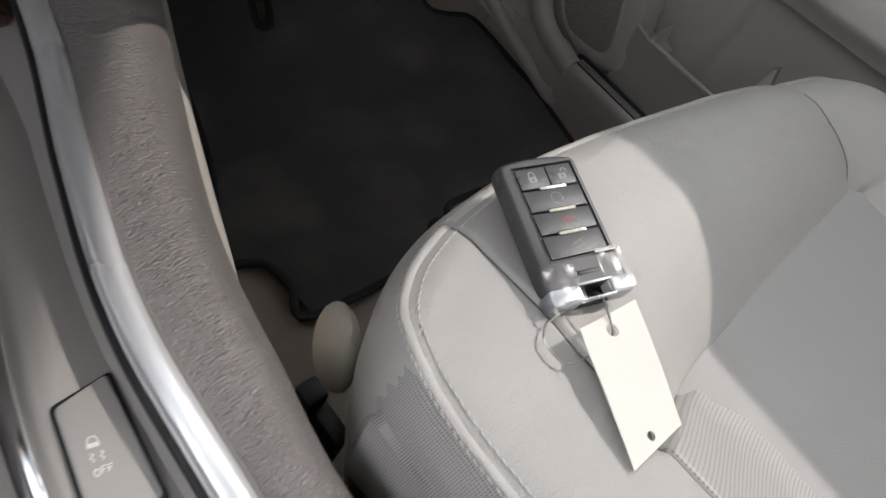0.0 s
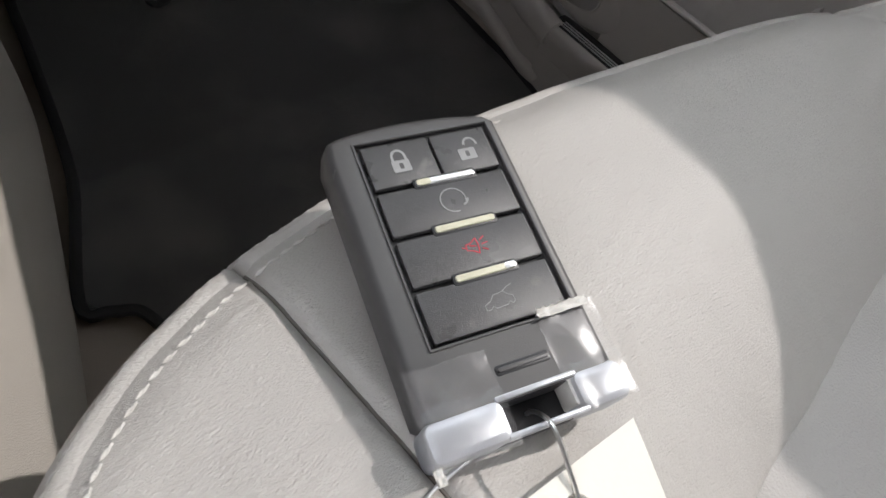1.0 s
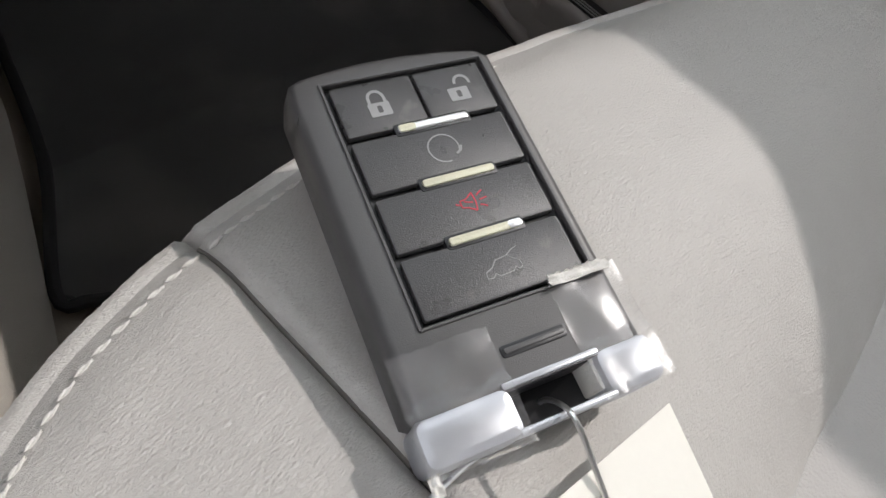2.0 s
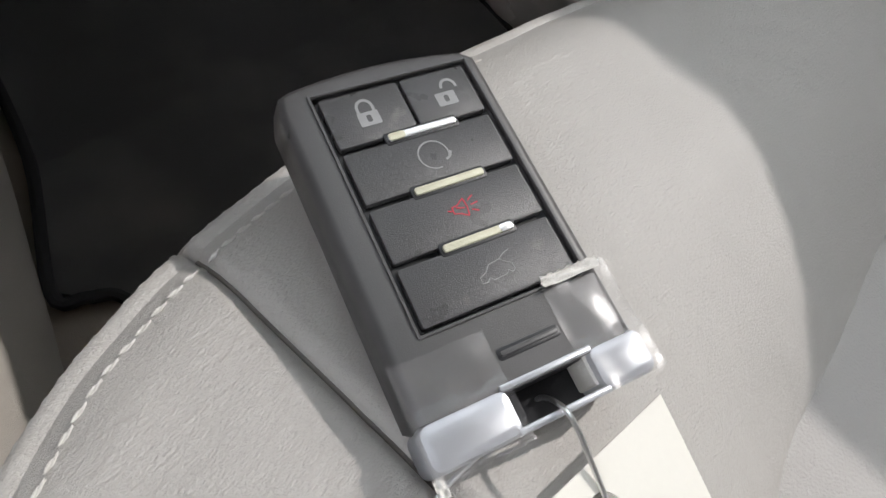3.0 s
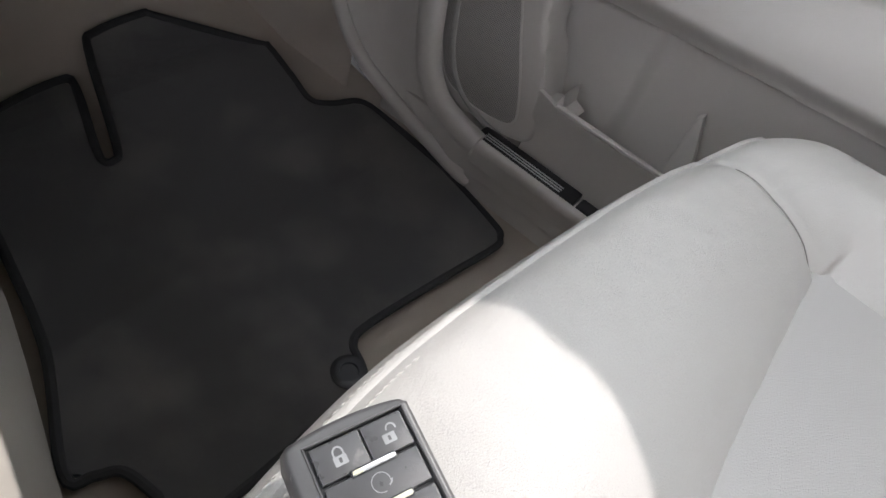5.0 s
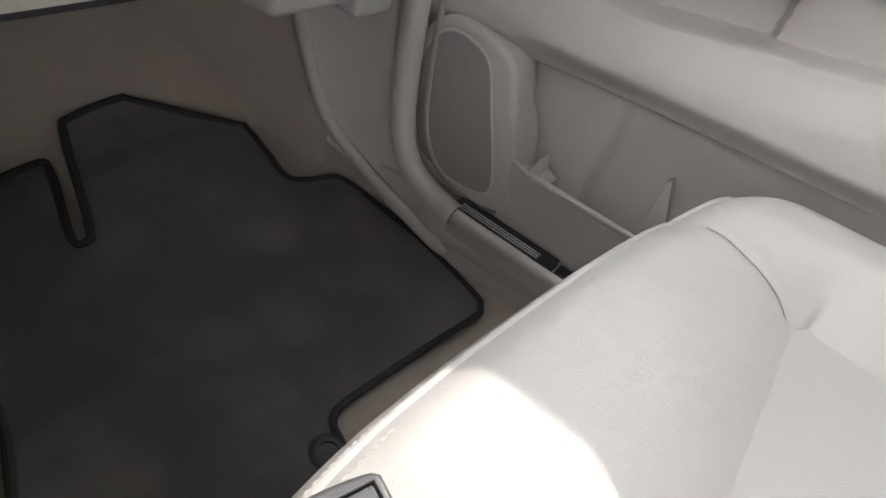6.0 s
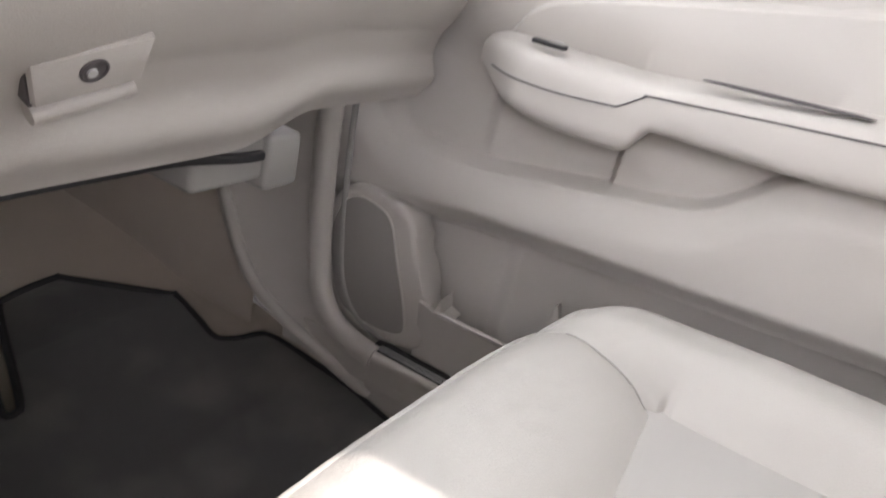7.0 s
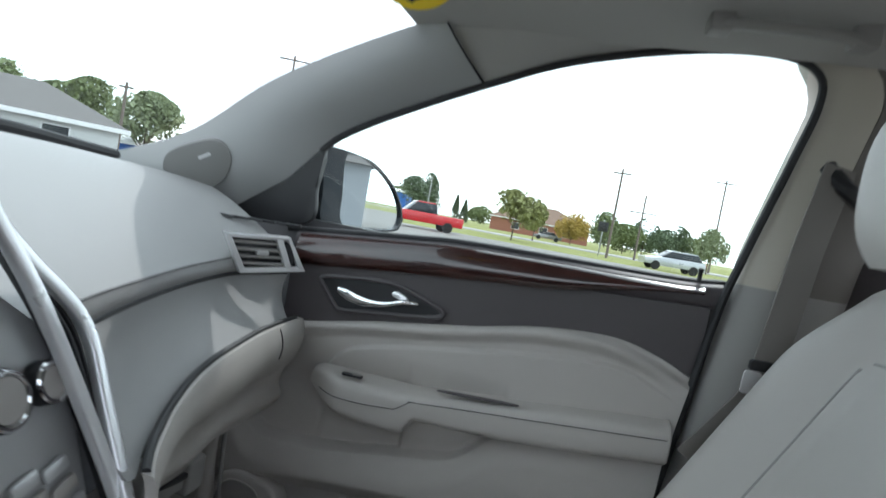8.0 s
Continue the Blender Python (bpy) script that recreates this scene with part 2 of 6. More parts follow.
# ---------------------------------------------------------------- building helpers
def part(name, data, material, parent=None, label="", smooth=True):
    """Links a bmesh or a mesh as one object, under a thing or a part."""
    if isinstance(data, bmesh.types.BMesh):
        me = bpy.data.meshes.new(name)
        bmesh.ops.recalc_face_normals(data, faces=data.faces)
        for e in data.edges:
            if len(e.link_faces) == 2 and e.calc_face_angle() > radians(38):
                e.smooth = False
        data.to_mesh(me)
        data.free()
    else:
        me = data
    if material and not me.materials:
        me.materials.append(material)
    if smooth:
        me.polygons.foreach_set("use_smooth", [True] * len(me.polygons))
    ob = new(name, me)
    if parent is not None:
        ob.parent = parent
        ob.matrix_parent_inverse = parent.matrix_world.inverted() if parent.parent else Matrix.Translation(parent.location).inverted()
    return tagged(ob, label)


def thing(name, at, label, category, group="", kind=""):
    ob = new(name)
    ob.empty_display_size = 0.05
    ob.location = at
    ob.matrix_world = Matrix.Translation(at)
    return tagged(ob, label, category, group, kind)


def spline(points, count=40, closed=False):
    """A smooth curve through the points (Catmull-Rom)."""
    p = np.array(points, float)
    n = len(p)
    out = []
    spans = n if closed else n - 1
    for i in range(spans):
        if closed:
            a, b, c, d = p[(i - 1) % n], p[i], p[(i + 1) % n], p[(i + 2) % n]
        else:
            b, c = p[i], p[i + 1]
            a, d = (p[i - 1] if i else 2 * b - c), (p[i + 2] if i + 2 < n else 2 * c - b)
        for t in np.linspace(0, 1, max(2, count // spans), endpoint=False):
            out.append(0.5 * (2 * b + (c - a) * t + (2 * a - 5 * b + 4 * c - d) * t * t + (3 * b - a - 3 * c + d) * t**3))
    if not closed:
        out.append(p[-1])
    return np.array(out)


def curve_at(points, key, axis=0):
    """Reads a curve given by points at a value of one axis; returns the other coordinates."""
    p = np.array(sorted(points, key=lambda q: q[axis]), float)
    return [np.interp(key, p[:, axis], p[:, k]) for k in range(p.shape[1]) if k != axis]


def sheet(fn, us, vs, thick=0.0, away=(0, 0, 0)):
    """A surface fn(u, v), with thickness towards 'away' where given."""
    bm = bmesh.new()
    rows = [[bm.verts.new(fn(u, v)) for v in vs] for u in us]
    for i in range(len(us) - 1):
        for j in range(len(vs) - 1):
            bm.faces.new((rows[i][j], rows[i + 1][j], rows[i + 1][j + 1], rows[i][j + 1]))
    if thick:
        w = Vector(away) * thick
        back = [[bm.verts.new(v.co + w) for v in r] for r in rows]
        for i in range(len(us) - 1):
            for j in range(len(vs) - 1):
                bm.faces.new((back[i][j], back[i][j + 1], back[i + 1][j + 1], back[i + 1][j]))
        edge = [(i, 0) for i in range(len(us))] + [(len(us) - 1, j) for j in range(1, len(vs))] + \
               [(i, len(vs) - 1) for i in range(len(us) - 2, -1, -1)] + [(0, j) for j in range(len(vs) - 2, 0, -1)]
        for (a, b), (c, d) in zip(edge, edge[1:] + edge[:1]):
            bm.faces.new((rows[a][b], rows[c][d], back[c][d], back[a][b]))
    return bm


def loft(rings, caps=True, closed=True):
    """Joins rings of points, each with the same count, into a skin."""
    bm = bmesh.new()
    vs = [[bm.verts.new(Vector(p)) for p in r] for r in rings]
    n = len(vs[0])
    for a, b in zip(vs, vs[1:]):
        for i in range(n if closed else n - 1):
            j = (i + 1) % n
            bm.faces.new((a[i], a[j], b[j], b[i]))
    if caps and closed:
        bm.faces.new(vs[0])
        bm.faces.new(vs[-1][::-1])
    return bm


def sweep(path, profile, up=(0, 0, 1), scale=None, caps=True, closed_path=False):
    """Runs a closed 2D profile (side, up) along a path."""
    path = [Vector(p) for p in path]
    rings = []
    n = len(path)
    for i, p in enumerate(path):
        if closed_path:
            d = path[(i + 1) % n] - path[i - 1]
        else:
            d = path[min(i + 1, n - 1)] - path[max(i - 1, 0)]
        d.normalize()
        side = d.cross(Vector(up))
        side.normalize()
        over = side.cross(d)
        s = scale(i / max(1, n - 1)) if scale else 1.0
        rings.append([p + side * (a * s) + over * (b * s) for a, b in profile])
    if closed_path:
        rings.append(rings[0])
        bm = loft(rings, caps=False)
        bmesh.ops.remove_doubles(bm, verts=bm.verts, dist=1e-6)
        return bm
    return loft(rings, caps)


def ring(r, n=10, squash=1.0):
    return [(r * cos(2 * pi * i / n), r * squash * sin(2 * pi * i / n)) for i in range(n)]


def rounded(w, h, r, n=4):
    """Outline of a rounded rectangle about the origin."""
    out = []
    for cx, cy, a0 in ((w / 2 - r, h / 2 - r, 0), (-w / 2 + r, h / 2 - r, 90), (-w / 2 + r, -h / 2 + r, 180), (w / 2 - r, -h / 2 + r, 270)):
        for i in range(n + 1):
            a = radians(a0 + 90 * i / n)
            out.append((cx + r * cos(a), cy + r * sin(a)))
    return out


def prism(outline, z0, z1, m=None, bevel=0.0, segs=2):
    """An outline in local xy, raised from z0 to z1, its upper and lower rims rounded."""
    bm = bmesh.new()
    low = [bm.verts.new((x, y, z0)) for x, y in outline]
    face = bm.faces.new(low)
    up = bmesh.ops.extrude_face_region(bm, geom=[face])
    for v in [e for e in up["geom"] if isinstance(e, bmesh.types.BMVert)]:
        v.co.z = z1
    if bevel:
        rim = [e for e in bm.edges if abs(e.verts[0].co.z - e.verts[1].co.z) < 1e-6]
        bmesh.ops.bevel(bm, geom=rim, offset=bevel, segments=segs, profile=0.5, affect="EDGES")
    if m is not None:
        bmesh.ops.transform(bm, matrix=m, verts=bm.verts)
    return bm


def box(x0, x1, y0, y1, z0, z1, bevel=0.0, segs=2):
    bm = bmesh.new()
    bmesh.ops.create_cube(bm, size=1)
    for v in bm.verts:
        v.co = ((x0 + x1) / 2 + v.co.x * (x1 - x0), (y0 + y1) / 2 + v.co.y * (y1 - y0), (z0 + z1) / 2 + v.co.z * (z1 - z0))
    if bevel:
        bmesh.ops.bevel(bm, geom=bm.edges[:], offset=bevel, segments=segs, profile=0.5, affect="EDGES")
    return bm


def merge(*bms):
    """Joins several bmeshes into the first."""
    for b in bms[1:]:
        me = bpy.data.meshes.new("joined")
        b.to_mesh(me)
        b.free()
        bms[0].from_mesh(me)
        bpy.data.meshes.remove(me)
    return bms[0]


def lathe(profile, n=24, m=None):
    """Turns (radius, height) points about z."""
    rings = [[(r * cos(2 * pi * i / n), r * sin(2 * pi * i / n), z) for i in range(n)] for r, z in profile]
    bm = loft(rings, caps=True)
    if m is not None:
        bmesh.ops.transform(bm, matrix=m, verts=bm.verts)
    return bm


def smooth(a, b, x):
    t = np.clip((x - a) / (b - a), 0, 1)
    return t * t * (3 - 2 * t)


def frame_of(origin, right, down):
    """Local frame: x to the right, y towards the top, z out of the face."""
    r, d = Vector(right).normalized(), Vector(down)
    d = (d - r * d.dot(r)).normalized()
    n = r.cross(-d)
    m = Matrix.Identity(4)
    for k in range(3):
        m[k][0], m[k][1], m[k][2], m[k][3] = r[k], -d[k], n[k], origin[k]
    return m


lin = np.linspace

# ---------------------------------------------------------------- setting: floor, sill, body shell
def floor_z(y):
    """Height of the mat's underside: flat under the knees, rising to the toe board."""
    return 0.16 * max(0.0, y - 0.24) + 0.9 * max(0.0, y - 0.47) ** 1.2


def carpet_fn(x, y):
    side = 0.02 * smooth(0.66, 0.70, x)
    return (x, y, floor_z(y) - 0.008 + side)


part("floor", sheet(carpet_fn, lin(0.06, 0.70, 40), lin(-1.5, 0.80, 70), 0.02, (0, 0, -1)), CARPET)
tagged(bpy.data.objects["floor"], "tan carpeted footwell floor and toe board", "floor", kind="structure")

# ---------------------------------------------------------------- floor mat
MAT_OUT = [(0.168, 0.146), (0.182, 0.129), (0.198, 0.118), (0.204, 0.085), (0.203, 0.05), (0.36, 0.045), (0.395, 0.055), (0.41, 0.082),
           (0.44, 0.087), (0.55, 0.074), (0.625, 0.064), (0.644, 0.069), (0.656, 0.088), (0.680, 0.20), (0.679, 0.29), (0.668, 0.328), (0.632, 0.342), (0.610, 0.360),
           (0.616, 0.40), (0.624, 0.455), (0.616, 0.465), (0.512, 0.522), (0.498, 0.527), (0.438, 0.522), (0.422, 0.510), (0.380, 0.402),
           (0.368, 0.387), (0.358, 0.397), (0.388, 0.482), (0.376, 0.492), (0.30, 0.482), (0.262, 0.455), (0.240, 0.36), (0.214, 0.25)]
mat_thing = thing("floor_mat", (0.4, 0.25, 0), "black carpet floor mat with bound edge lying in the footwell", "floor mat")


def draped(outline, z0, z1, bevel):
    bm = prism(outline, z0, z1, bevel=bevel)
    for y in lin(0.1, 0.6, 26):
        bmesh.ops.bisect_plane(bm, geom=bm.verts[:] + bm.edges[:] + bm.faces[:], plane_co=(0, y, 0), plane_no=(0, 1, 0))
    for v in bm.verts:
        v.co.z += floor_z(v.co.y)
    return bm


part("mat_body", draped(MAT_OUT, -0.002, 0.006, 0.0), MAT, mat_thing, smooth=False)
edge_line = spline([(x, y, floor_z(y) + 0.005) for x, y in MAT_OUT], 200, closed=True)
part("edge_binding", sweep(edge_line, ring(0.0046, 8), closed_path=True), MAT_EDGE, mat_thing, "black bound edge")
fast = lathe([(0.0, 0.0), (0.017, 0.0), (0.0175, 0.003), (0.013, 0.005), (0.009, 0.0045), (0.0085, 0.002), (0.0, 0.0015)], 28, pose(0.384, 0.062, 0.006))
part("fastener", fast, BLACK, mat_thing, "round black plastic mat fastener")

# ---------------------------------------------------------------- seat
SEAT_L, SEAT_R, SKIRT_R = 0.078, 0.672, 0.630
SEAM_R = 0.535
FRONT = [(0.066, -0.14), (0.078, -0.098), (0.095, -0.070), (0.118, -0.050), (0.146, -0.037), (0.182, -0.029), (0.25, -0.024), (0.33, -0.028), (0.42, -0.038),
         (0.49, -0.049), (0.545, -0.062), (0.60, -0.082), (0.645, -0.116), (0.672, -0.158), (0.688, -0.22), (0.70, -0.28)]
SM = {"front": spline(FRONT, 120)}


def bump_line(d, w):
    return math.exp(-((d / w) ** 2))


def cushion_z(x, y):
    """Top of the cushion over the plan."""
    back = smooth(-0.05, -0.12, y)
    z = 0.309 + 0.006 * back - 0.004 * smooth(0.25, 0.40, x)
    inside = smooth(0.15, 0.27, x) * smooth(SEAM_R + 0.048, SEAM_R - 0.007, x)
    sunk = max(0.0, -0.085 - max(y, -0.183))
    z -= (4.7 * sunk * sunk + 0.005 * back) * inside                       # front panel rolls down to the insert
    z -= 0.009 * bump_line(y + 0.181, 0.0032) * smooth(0.150, 0.170, x) * smooth(SEAM_R + 0.023, SEAM_R + 0.003, x)
    z += 0.004 * smooth(-0.185, -0.22, y) * inside                        # insert swells again
    z += 0.003 * smooth(SEAM_R - 0.03, 0.60, x) + 0.006 * smooth(SEAM_R, 0.61, x) * smooth(-0.12, -0.27, y)
    z -= (0.002 + 0.008 * smooth(-0.15, -0.185, y)) * bump_line(x - SEAM_R, 0.0035) * smooth(-0.05, -0.08, y)
    z += 0.010 * smooth(0.20, 0.14, x) * smooth(-0.12, -0.25, y)
    z -= 0.0030 * bump_line(x - 0.1635, 0.0015) * smooth(-0.035, -0.05, y)  # seam of the left bolster
    back_of = -(y + 0.181)                                                 # two pairs of stitched channels in the insert
    for xc in (0.3490, 0.3530, 0.3775, 0.3815):
        z -= 0.0040 * bump_line(x - (xc + 0.443 * back_of - 13.6 * back_of * back_of), 0.0015) * smooth(-0.183, -0.187, y) * smooth(-0.30, -0.26, y)
    z += 0.0009 * noise.noise(Vector((x * 26, y * 26, 1.7))) + 0.0005 * noise.noise(Vector((x * 70 + y * 40, y * 120, 4.2)))
    return z


def edge_drop(d, r):
    """Fall of a rounded rim of radius r at distance d inside the outline."""
    if d >= r:
        return 0.0
    return r - math.sqrt(max(0.0, r * r - (r - d) ** 2))


def front_line(x):
    return curve_at(SM["front"], x)[0]


def roll(x):
    """Radius of the front roll."""
    return 0.030 + 0.004 * smooth(0.22, 0.34, x) + 0.010 * smooth(0.44, 0.60, x)


def cushion_pt(u, v):
    """u across, v from the foot of the front face over the roll and back."""
    x = SEAT_L + (SEAT_R - SEAT_L) * u
    yf = front_line(x)
    r = roll(x)
    ztop = cushion_z(x, yf - r)
    if v < 0.12:  # front face
        w = v / 0.12
        y, z = yf - 0.03 * (1 - w) ** 2, 0.15 + (ztop - r - 0.15) * w
    elif v < 0.32:
        a = radians(90 * (v - 0.12) / 0.20)
        y, z = yf - r + r * cos(a), ztop - r + r * math.sin(a)
    else:
        w = (v - 0.32) / 0.68
        mid = min(-0.181, yf - r - 0.02)
        y = yf - r + (mid - yf + r) * w / 0.4 if w < 0.4 else mid + (-0.56 - mid) * (w - 0.4) / 0.6
        z = cushion_z(x, y)
    d = min(x - SEAT_L, SEAT_R - x)
    rr = 0.072 if x > 0.4 else 0.030
    z -= edge_drop(d, rr) * (1.0 if v > 0.12 else v / 0.12)
    return (x, y, z)


us = (np.r_[SEAT_L, SEAT_L + 0.001, lin(0.081, 0.155, 26), lin(0.1575, 0.1695, 9), lin(0.173, 0.315, 72), lin(0.318, 0.402, 92), lin(0.405, 0.523, 60), lin(0.527, 0.543, 13), lin(0.548, 0.645, 26), lin(0.65, SEAT_R, 11)] - SEAT_L) / (SEAT_R - SEAT_L)
vs = np.r_[lin(0, 0.11, 5), lin(0.12, 0.32, 14), lin(0.33, 0.55, 26), lin(0.555, 0.592, 16), lin(0.5945, 0.68, 34), lin(0.685, 1, 50)]
seat = thing("passenger_seat", (0.37, -0.3, 0), "light grey leather passenger seat with perforated insert", "car seat")
seat_skin = sheet(cushion_pt, us, vs)


def zone(c):
    if c.x < 0.0935 and c.y < -0.092:
        return "side"
    if c.y < -0.1812 and 0.1635 < c.x < SEAM_R:
        return "insert"
    if c.x > SEAM_R:
        return "right"
    if c.x < 0.1635:
        return "left"
    return "front"


def seat_patch(name, which, material, label=""):
    bm = seat_skin.copy()
    bmesh.ops.delete(bm, geom=[f for f in bm.faces if zone(f.calc_center_median()) != which], context="FACES")
    return part(name, bm, material, seat, label)


seat_patch("cushion_front_panel", "front", LEATHER)
seat_patch("cushion_insert", "insert", LEATHER_PERF, "perforated grey leather insert")
seat_patch("cushion_bolster", "left", LEATHER)
seat_patch("cushion_bolster", "right", LEATHER)
seat_patch("cushion_side", "side", MESH_FABRIC, "grey mesh fabric side panel")
seat_skin.free()


def skirt_ring(z, grow):
    """The cushion's foot, drawn in under the overhanging bolsters."""
    return [(SEAT_L - grow + (SKIRT_R - SEAT_L + 2 * grow) * u, front_line(SEAT_L + (SKIRT_R - SEAT_L) * u) - 0.012 + grow, z) for u in lin(0, 1, 24)] + \
           [(SKIRT_R + grow, -0.3, z), (SKIRT_R + grow, -0.56, z), (SEAT_L - grow, -0.56, z), (SEAT_L - grow, -0.3, z)]


part("cushion_base", loft([skirt_ring(0.05, -0.05), skirt_ring(0.11, -0.014), skirt_ring(0.22, -0.002), skirt_ring(0.27, -0.003)]), MESH_FABRIC, seat, "grey mesh fabric side of the cushion")
part("cushion_side", sheet(lambda u, v: (SEAT_L - 0.006 * math.sin(pi * min(1.0, 0.15 + v)) + 0.03 * v * v, -0.096 - 0.45 * u - 0.012 * v, cushion_z(SEAT_L + 0.004, -0.096 - 0.45 * u) - 0.027 - 0.155 * v), lin(0, 1, 40), lin(0, 1, 14), 0.006, (1, 0, 0)), MESH_FABRIC, seat, "grey mesh fabric side panel")
# piped seam round the front corner, with a row of stitches on either side
def rim_z(x, y):
    """Height of the cushion's skin over the plan, rolled rims included."""
    yf, r = front_line(x), roll(x)
    return cushion_z(x, min(y, yf - r)) - edge_drop(max(0.0, yf - y), r) - edge_drop(max(0.0, x - SEAT_L), 0.030 if x < 0.4 else 0.050)


SEAM_LINES = [[(0.1638, y) for y in lin(-0.044, -0.30, 70)], [(x, -0.1812) for x in lin(0.166, SEAM_R - 0.002, 90)], [(SEAM_R, y) for y in lin(-0.090, -0.30, 50)]]
for xc in (0.3510, 0.3795):
    SEAM_LINES.append([(xc + 0.443 * q - 13.6 * q * q, -0.181 - q) for q in lin(0.004, 0.11, 40)])
# thin dark lines paint the shade deep in the seam grooves
for line in SEAM_LINES:
    part("seam", sweep([Vector((x, y, rim_z(x, y) + 0.0001)) for x, y in line], ring(0.0006, 6)), TAUPE, seat, "seam line with the groove's shade in its dark colour")
SEAM_PLAN = [(x, front_line(x) - 0.0115) for x in (0.60, 0.55, 0.50, 0.45, 0.40, 0.35, 0.30, 0.26, 0.23, 0.20, 0.18, 0.16, 0.145, 0.132)] + \
            [(0.120, front_line(0.120) - 0.0125), (0.110, front_line(0.110) - 0.0145), (0.1025, -0.083), (0.0975, -0.099), (0.0948, -0.118), (0.094, -0.15), (0.094, -0.25), (0.095, -0.40)]
seam_plan = spline(SEAM_PLAN, 700)
seam_dir = np.gradient(seam_plan, axis=0)
seam_dir /= np.linalg.norm(seam_dir, axis=1)[:, None]


def seam_row(off, lift):
    """The seam's line moved sideways by off and laid on the skin."""
    out = []
    for (x, y), (dx, dy) in zip(seam_plan, seam_dir):
        px, py = x - dy * off, y + dx * off
        out.append(Vector((px, py, rim_z(px, py) + lift)))
    return out


part("piping", sweep(seam_row(-0.0008, -0.0003)[::2], ring(0.0030, 10, 0.28)), LEATHER, seat, "raised seam welt")


def stitches(line):
    """Close-set loops of twisted thread along a line, for the part of it that faces the console."""
    rings_all = bmesh.new()
    run, flip = 0.0, 1
    for a, b in zip(line, line[1:]):
        run += (b - a).length
        if run < 0.0041 or a.x > 0.26:
            continue
        run, flip = 0.0, -flip
        d = (b - a).normalized()
        n1 = d.cross(Vector((0, 0, 1))).normalized()
        n2 = n1.cross(d)
        for strand in (-1, 1):
            rows = []
            for t, r in ((-1, 0.00012), (-0.6, 0.00027), (0, 0.00031), (0.6, 0.00027), (1, 0.00012)):
                c = a + d * 0.0019 * t + n1 * (0.00022 * strand * cos(2.2 * t) + 0.0003 * t) + n2 * 0.00026 * strand * sin(2.2 * t)
                rows.append([rings_all.verts.new(c + n1 * r * cos(q) + n2 * r * sin(q)) for q in lin(0, 2 * pi, 6, endpoint=False)])
            for r0, r1 in zip(rows, rows[1:]):
                for i in range(6):
                    rings_all.faces.new((r0[i], r0[(i + 1) % 6], r1[(i + 1) % 6], r1[i]))
    return rings_all


part("stitching", stitches(seam_row(0.0038, 0.0003)), THREAD, seat, "pale double-row stitching")
part("stitching", stitches(seam_row(-0.0044, 0.0013)), THREAD, seat, "pale double-row stitching")
cap_rings = []
for t in lin(0.03, 0.97, 14):
    w, c = math.sin(pi * t) ** 0.55, Vector((0.123, -0.037, 0.222 - 0.056 * t))
    cap_rings.append([c + Vector((0.54, 0.84, 0)) * 0.028 * w * cos(a) + Vector((0.84, -0.54, 0)) * 0.014 * w * sin(a) for a in lin(0, 2 * pi, 24, endpoint=False)])
part("hinge_cover", loft(cap_rings), BEIGE, seat, "pale plastic hinge cover")
part("buckle_bracket", merge(box(0.110, 0.128, -0.046, -0.028, 0.095, 0.128, 0.003), box(0.116, 0.130, -0.075, -0.040, 0.03, 0.11, 0.003)), BLACK, seat, "black metal bracket")


def back_pt(u, v):
    """Backrest: u across from left to right, v up."""
    x = 0.11 + 0.52 * u
    z = 0.24 + 0.575 * v
    wide = 1 - 0.10 * smooth(0.7, 1.0, v)
    x = 0.37 + (x - 0.37) * wide
    s = abs(2 * u - 1)
    lean = -0.43 - 0.295 * v
    wing = 0.065 * smooth(0.45, 0.92, s) * (1 - 0.6 * smooth(0.75, 1, v))
    y = lean + wing - 0.10 * smooth(0.9, 1.0, s) ** 1.5 - 0.07 * smooth(0.93, 1.0, v) ** 1.5
    ins = smooth(0.60, 0.56, s) * smooth(0.80, 0.77, v)
    z += 0.012
    y += 0.020 - 0.004 * math.exp(-((s - 0.58) / 0.02) ** 2) * smooth(0.8, 0.76, v) + 0.004 * ins
    y -= 0.006 * math.exp(-((v - 0.79) / 0.012) ** 2) * smooth(0.66, 0.6, s)
    return (x, y, z)


part("backrest", sheet(back_pt, lin(0, 1, 70), lin(0, 1, 60), 0.10, (0, -1, -0.2)), LEATHER, seat)


for line in ([back_pt(0.79, v) for v in lin(0.05, 0.775, 40)], [back_pt(0.21, v) for v in lin(0.05, 0.775, 40)], [back_pt(u, 0.79) for u in lin(0.22, 0.78, 30)]):
    part("back_seam", sweep([Vector(p) + Vector((0, 0.001, 0)) for p in line], ring(0.0022, 6), up=(0, 1, 0)), TRIM_SHADE, seat, "stitched backrest seam")


def head_ring(v):
    w = 0.115 * (1 - 0.35 * abs(2 * v - 1) ** 3)
    d = 0.055 * (1 - 0.3 * abs(2 * v - 1) ** 3)
    return [(0.37 + w * np.sign(cos(a)) * abs(cos(a)) ** 0.6, -0.605 + d * np.sign(sin(a)) * abs(sin(a)) ** 0.7, 0.815 + 0.18 * v) for a in lin(0, 2 * pi, 28, endpoint=False)]


part("headrest", loft([head_ring(v) for v in lin(0, 1, 14)]), LEATHER, seat)

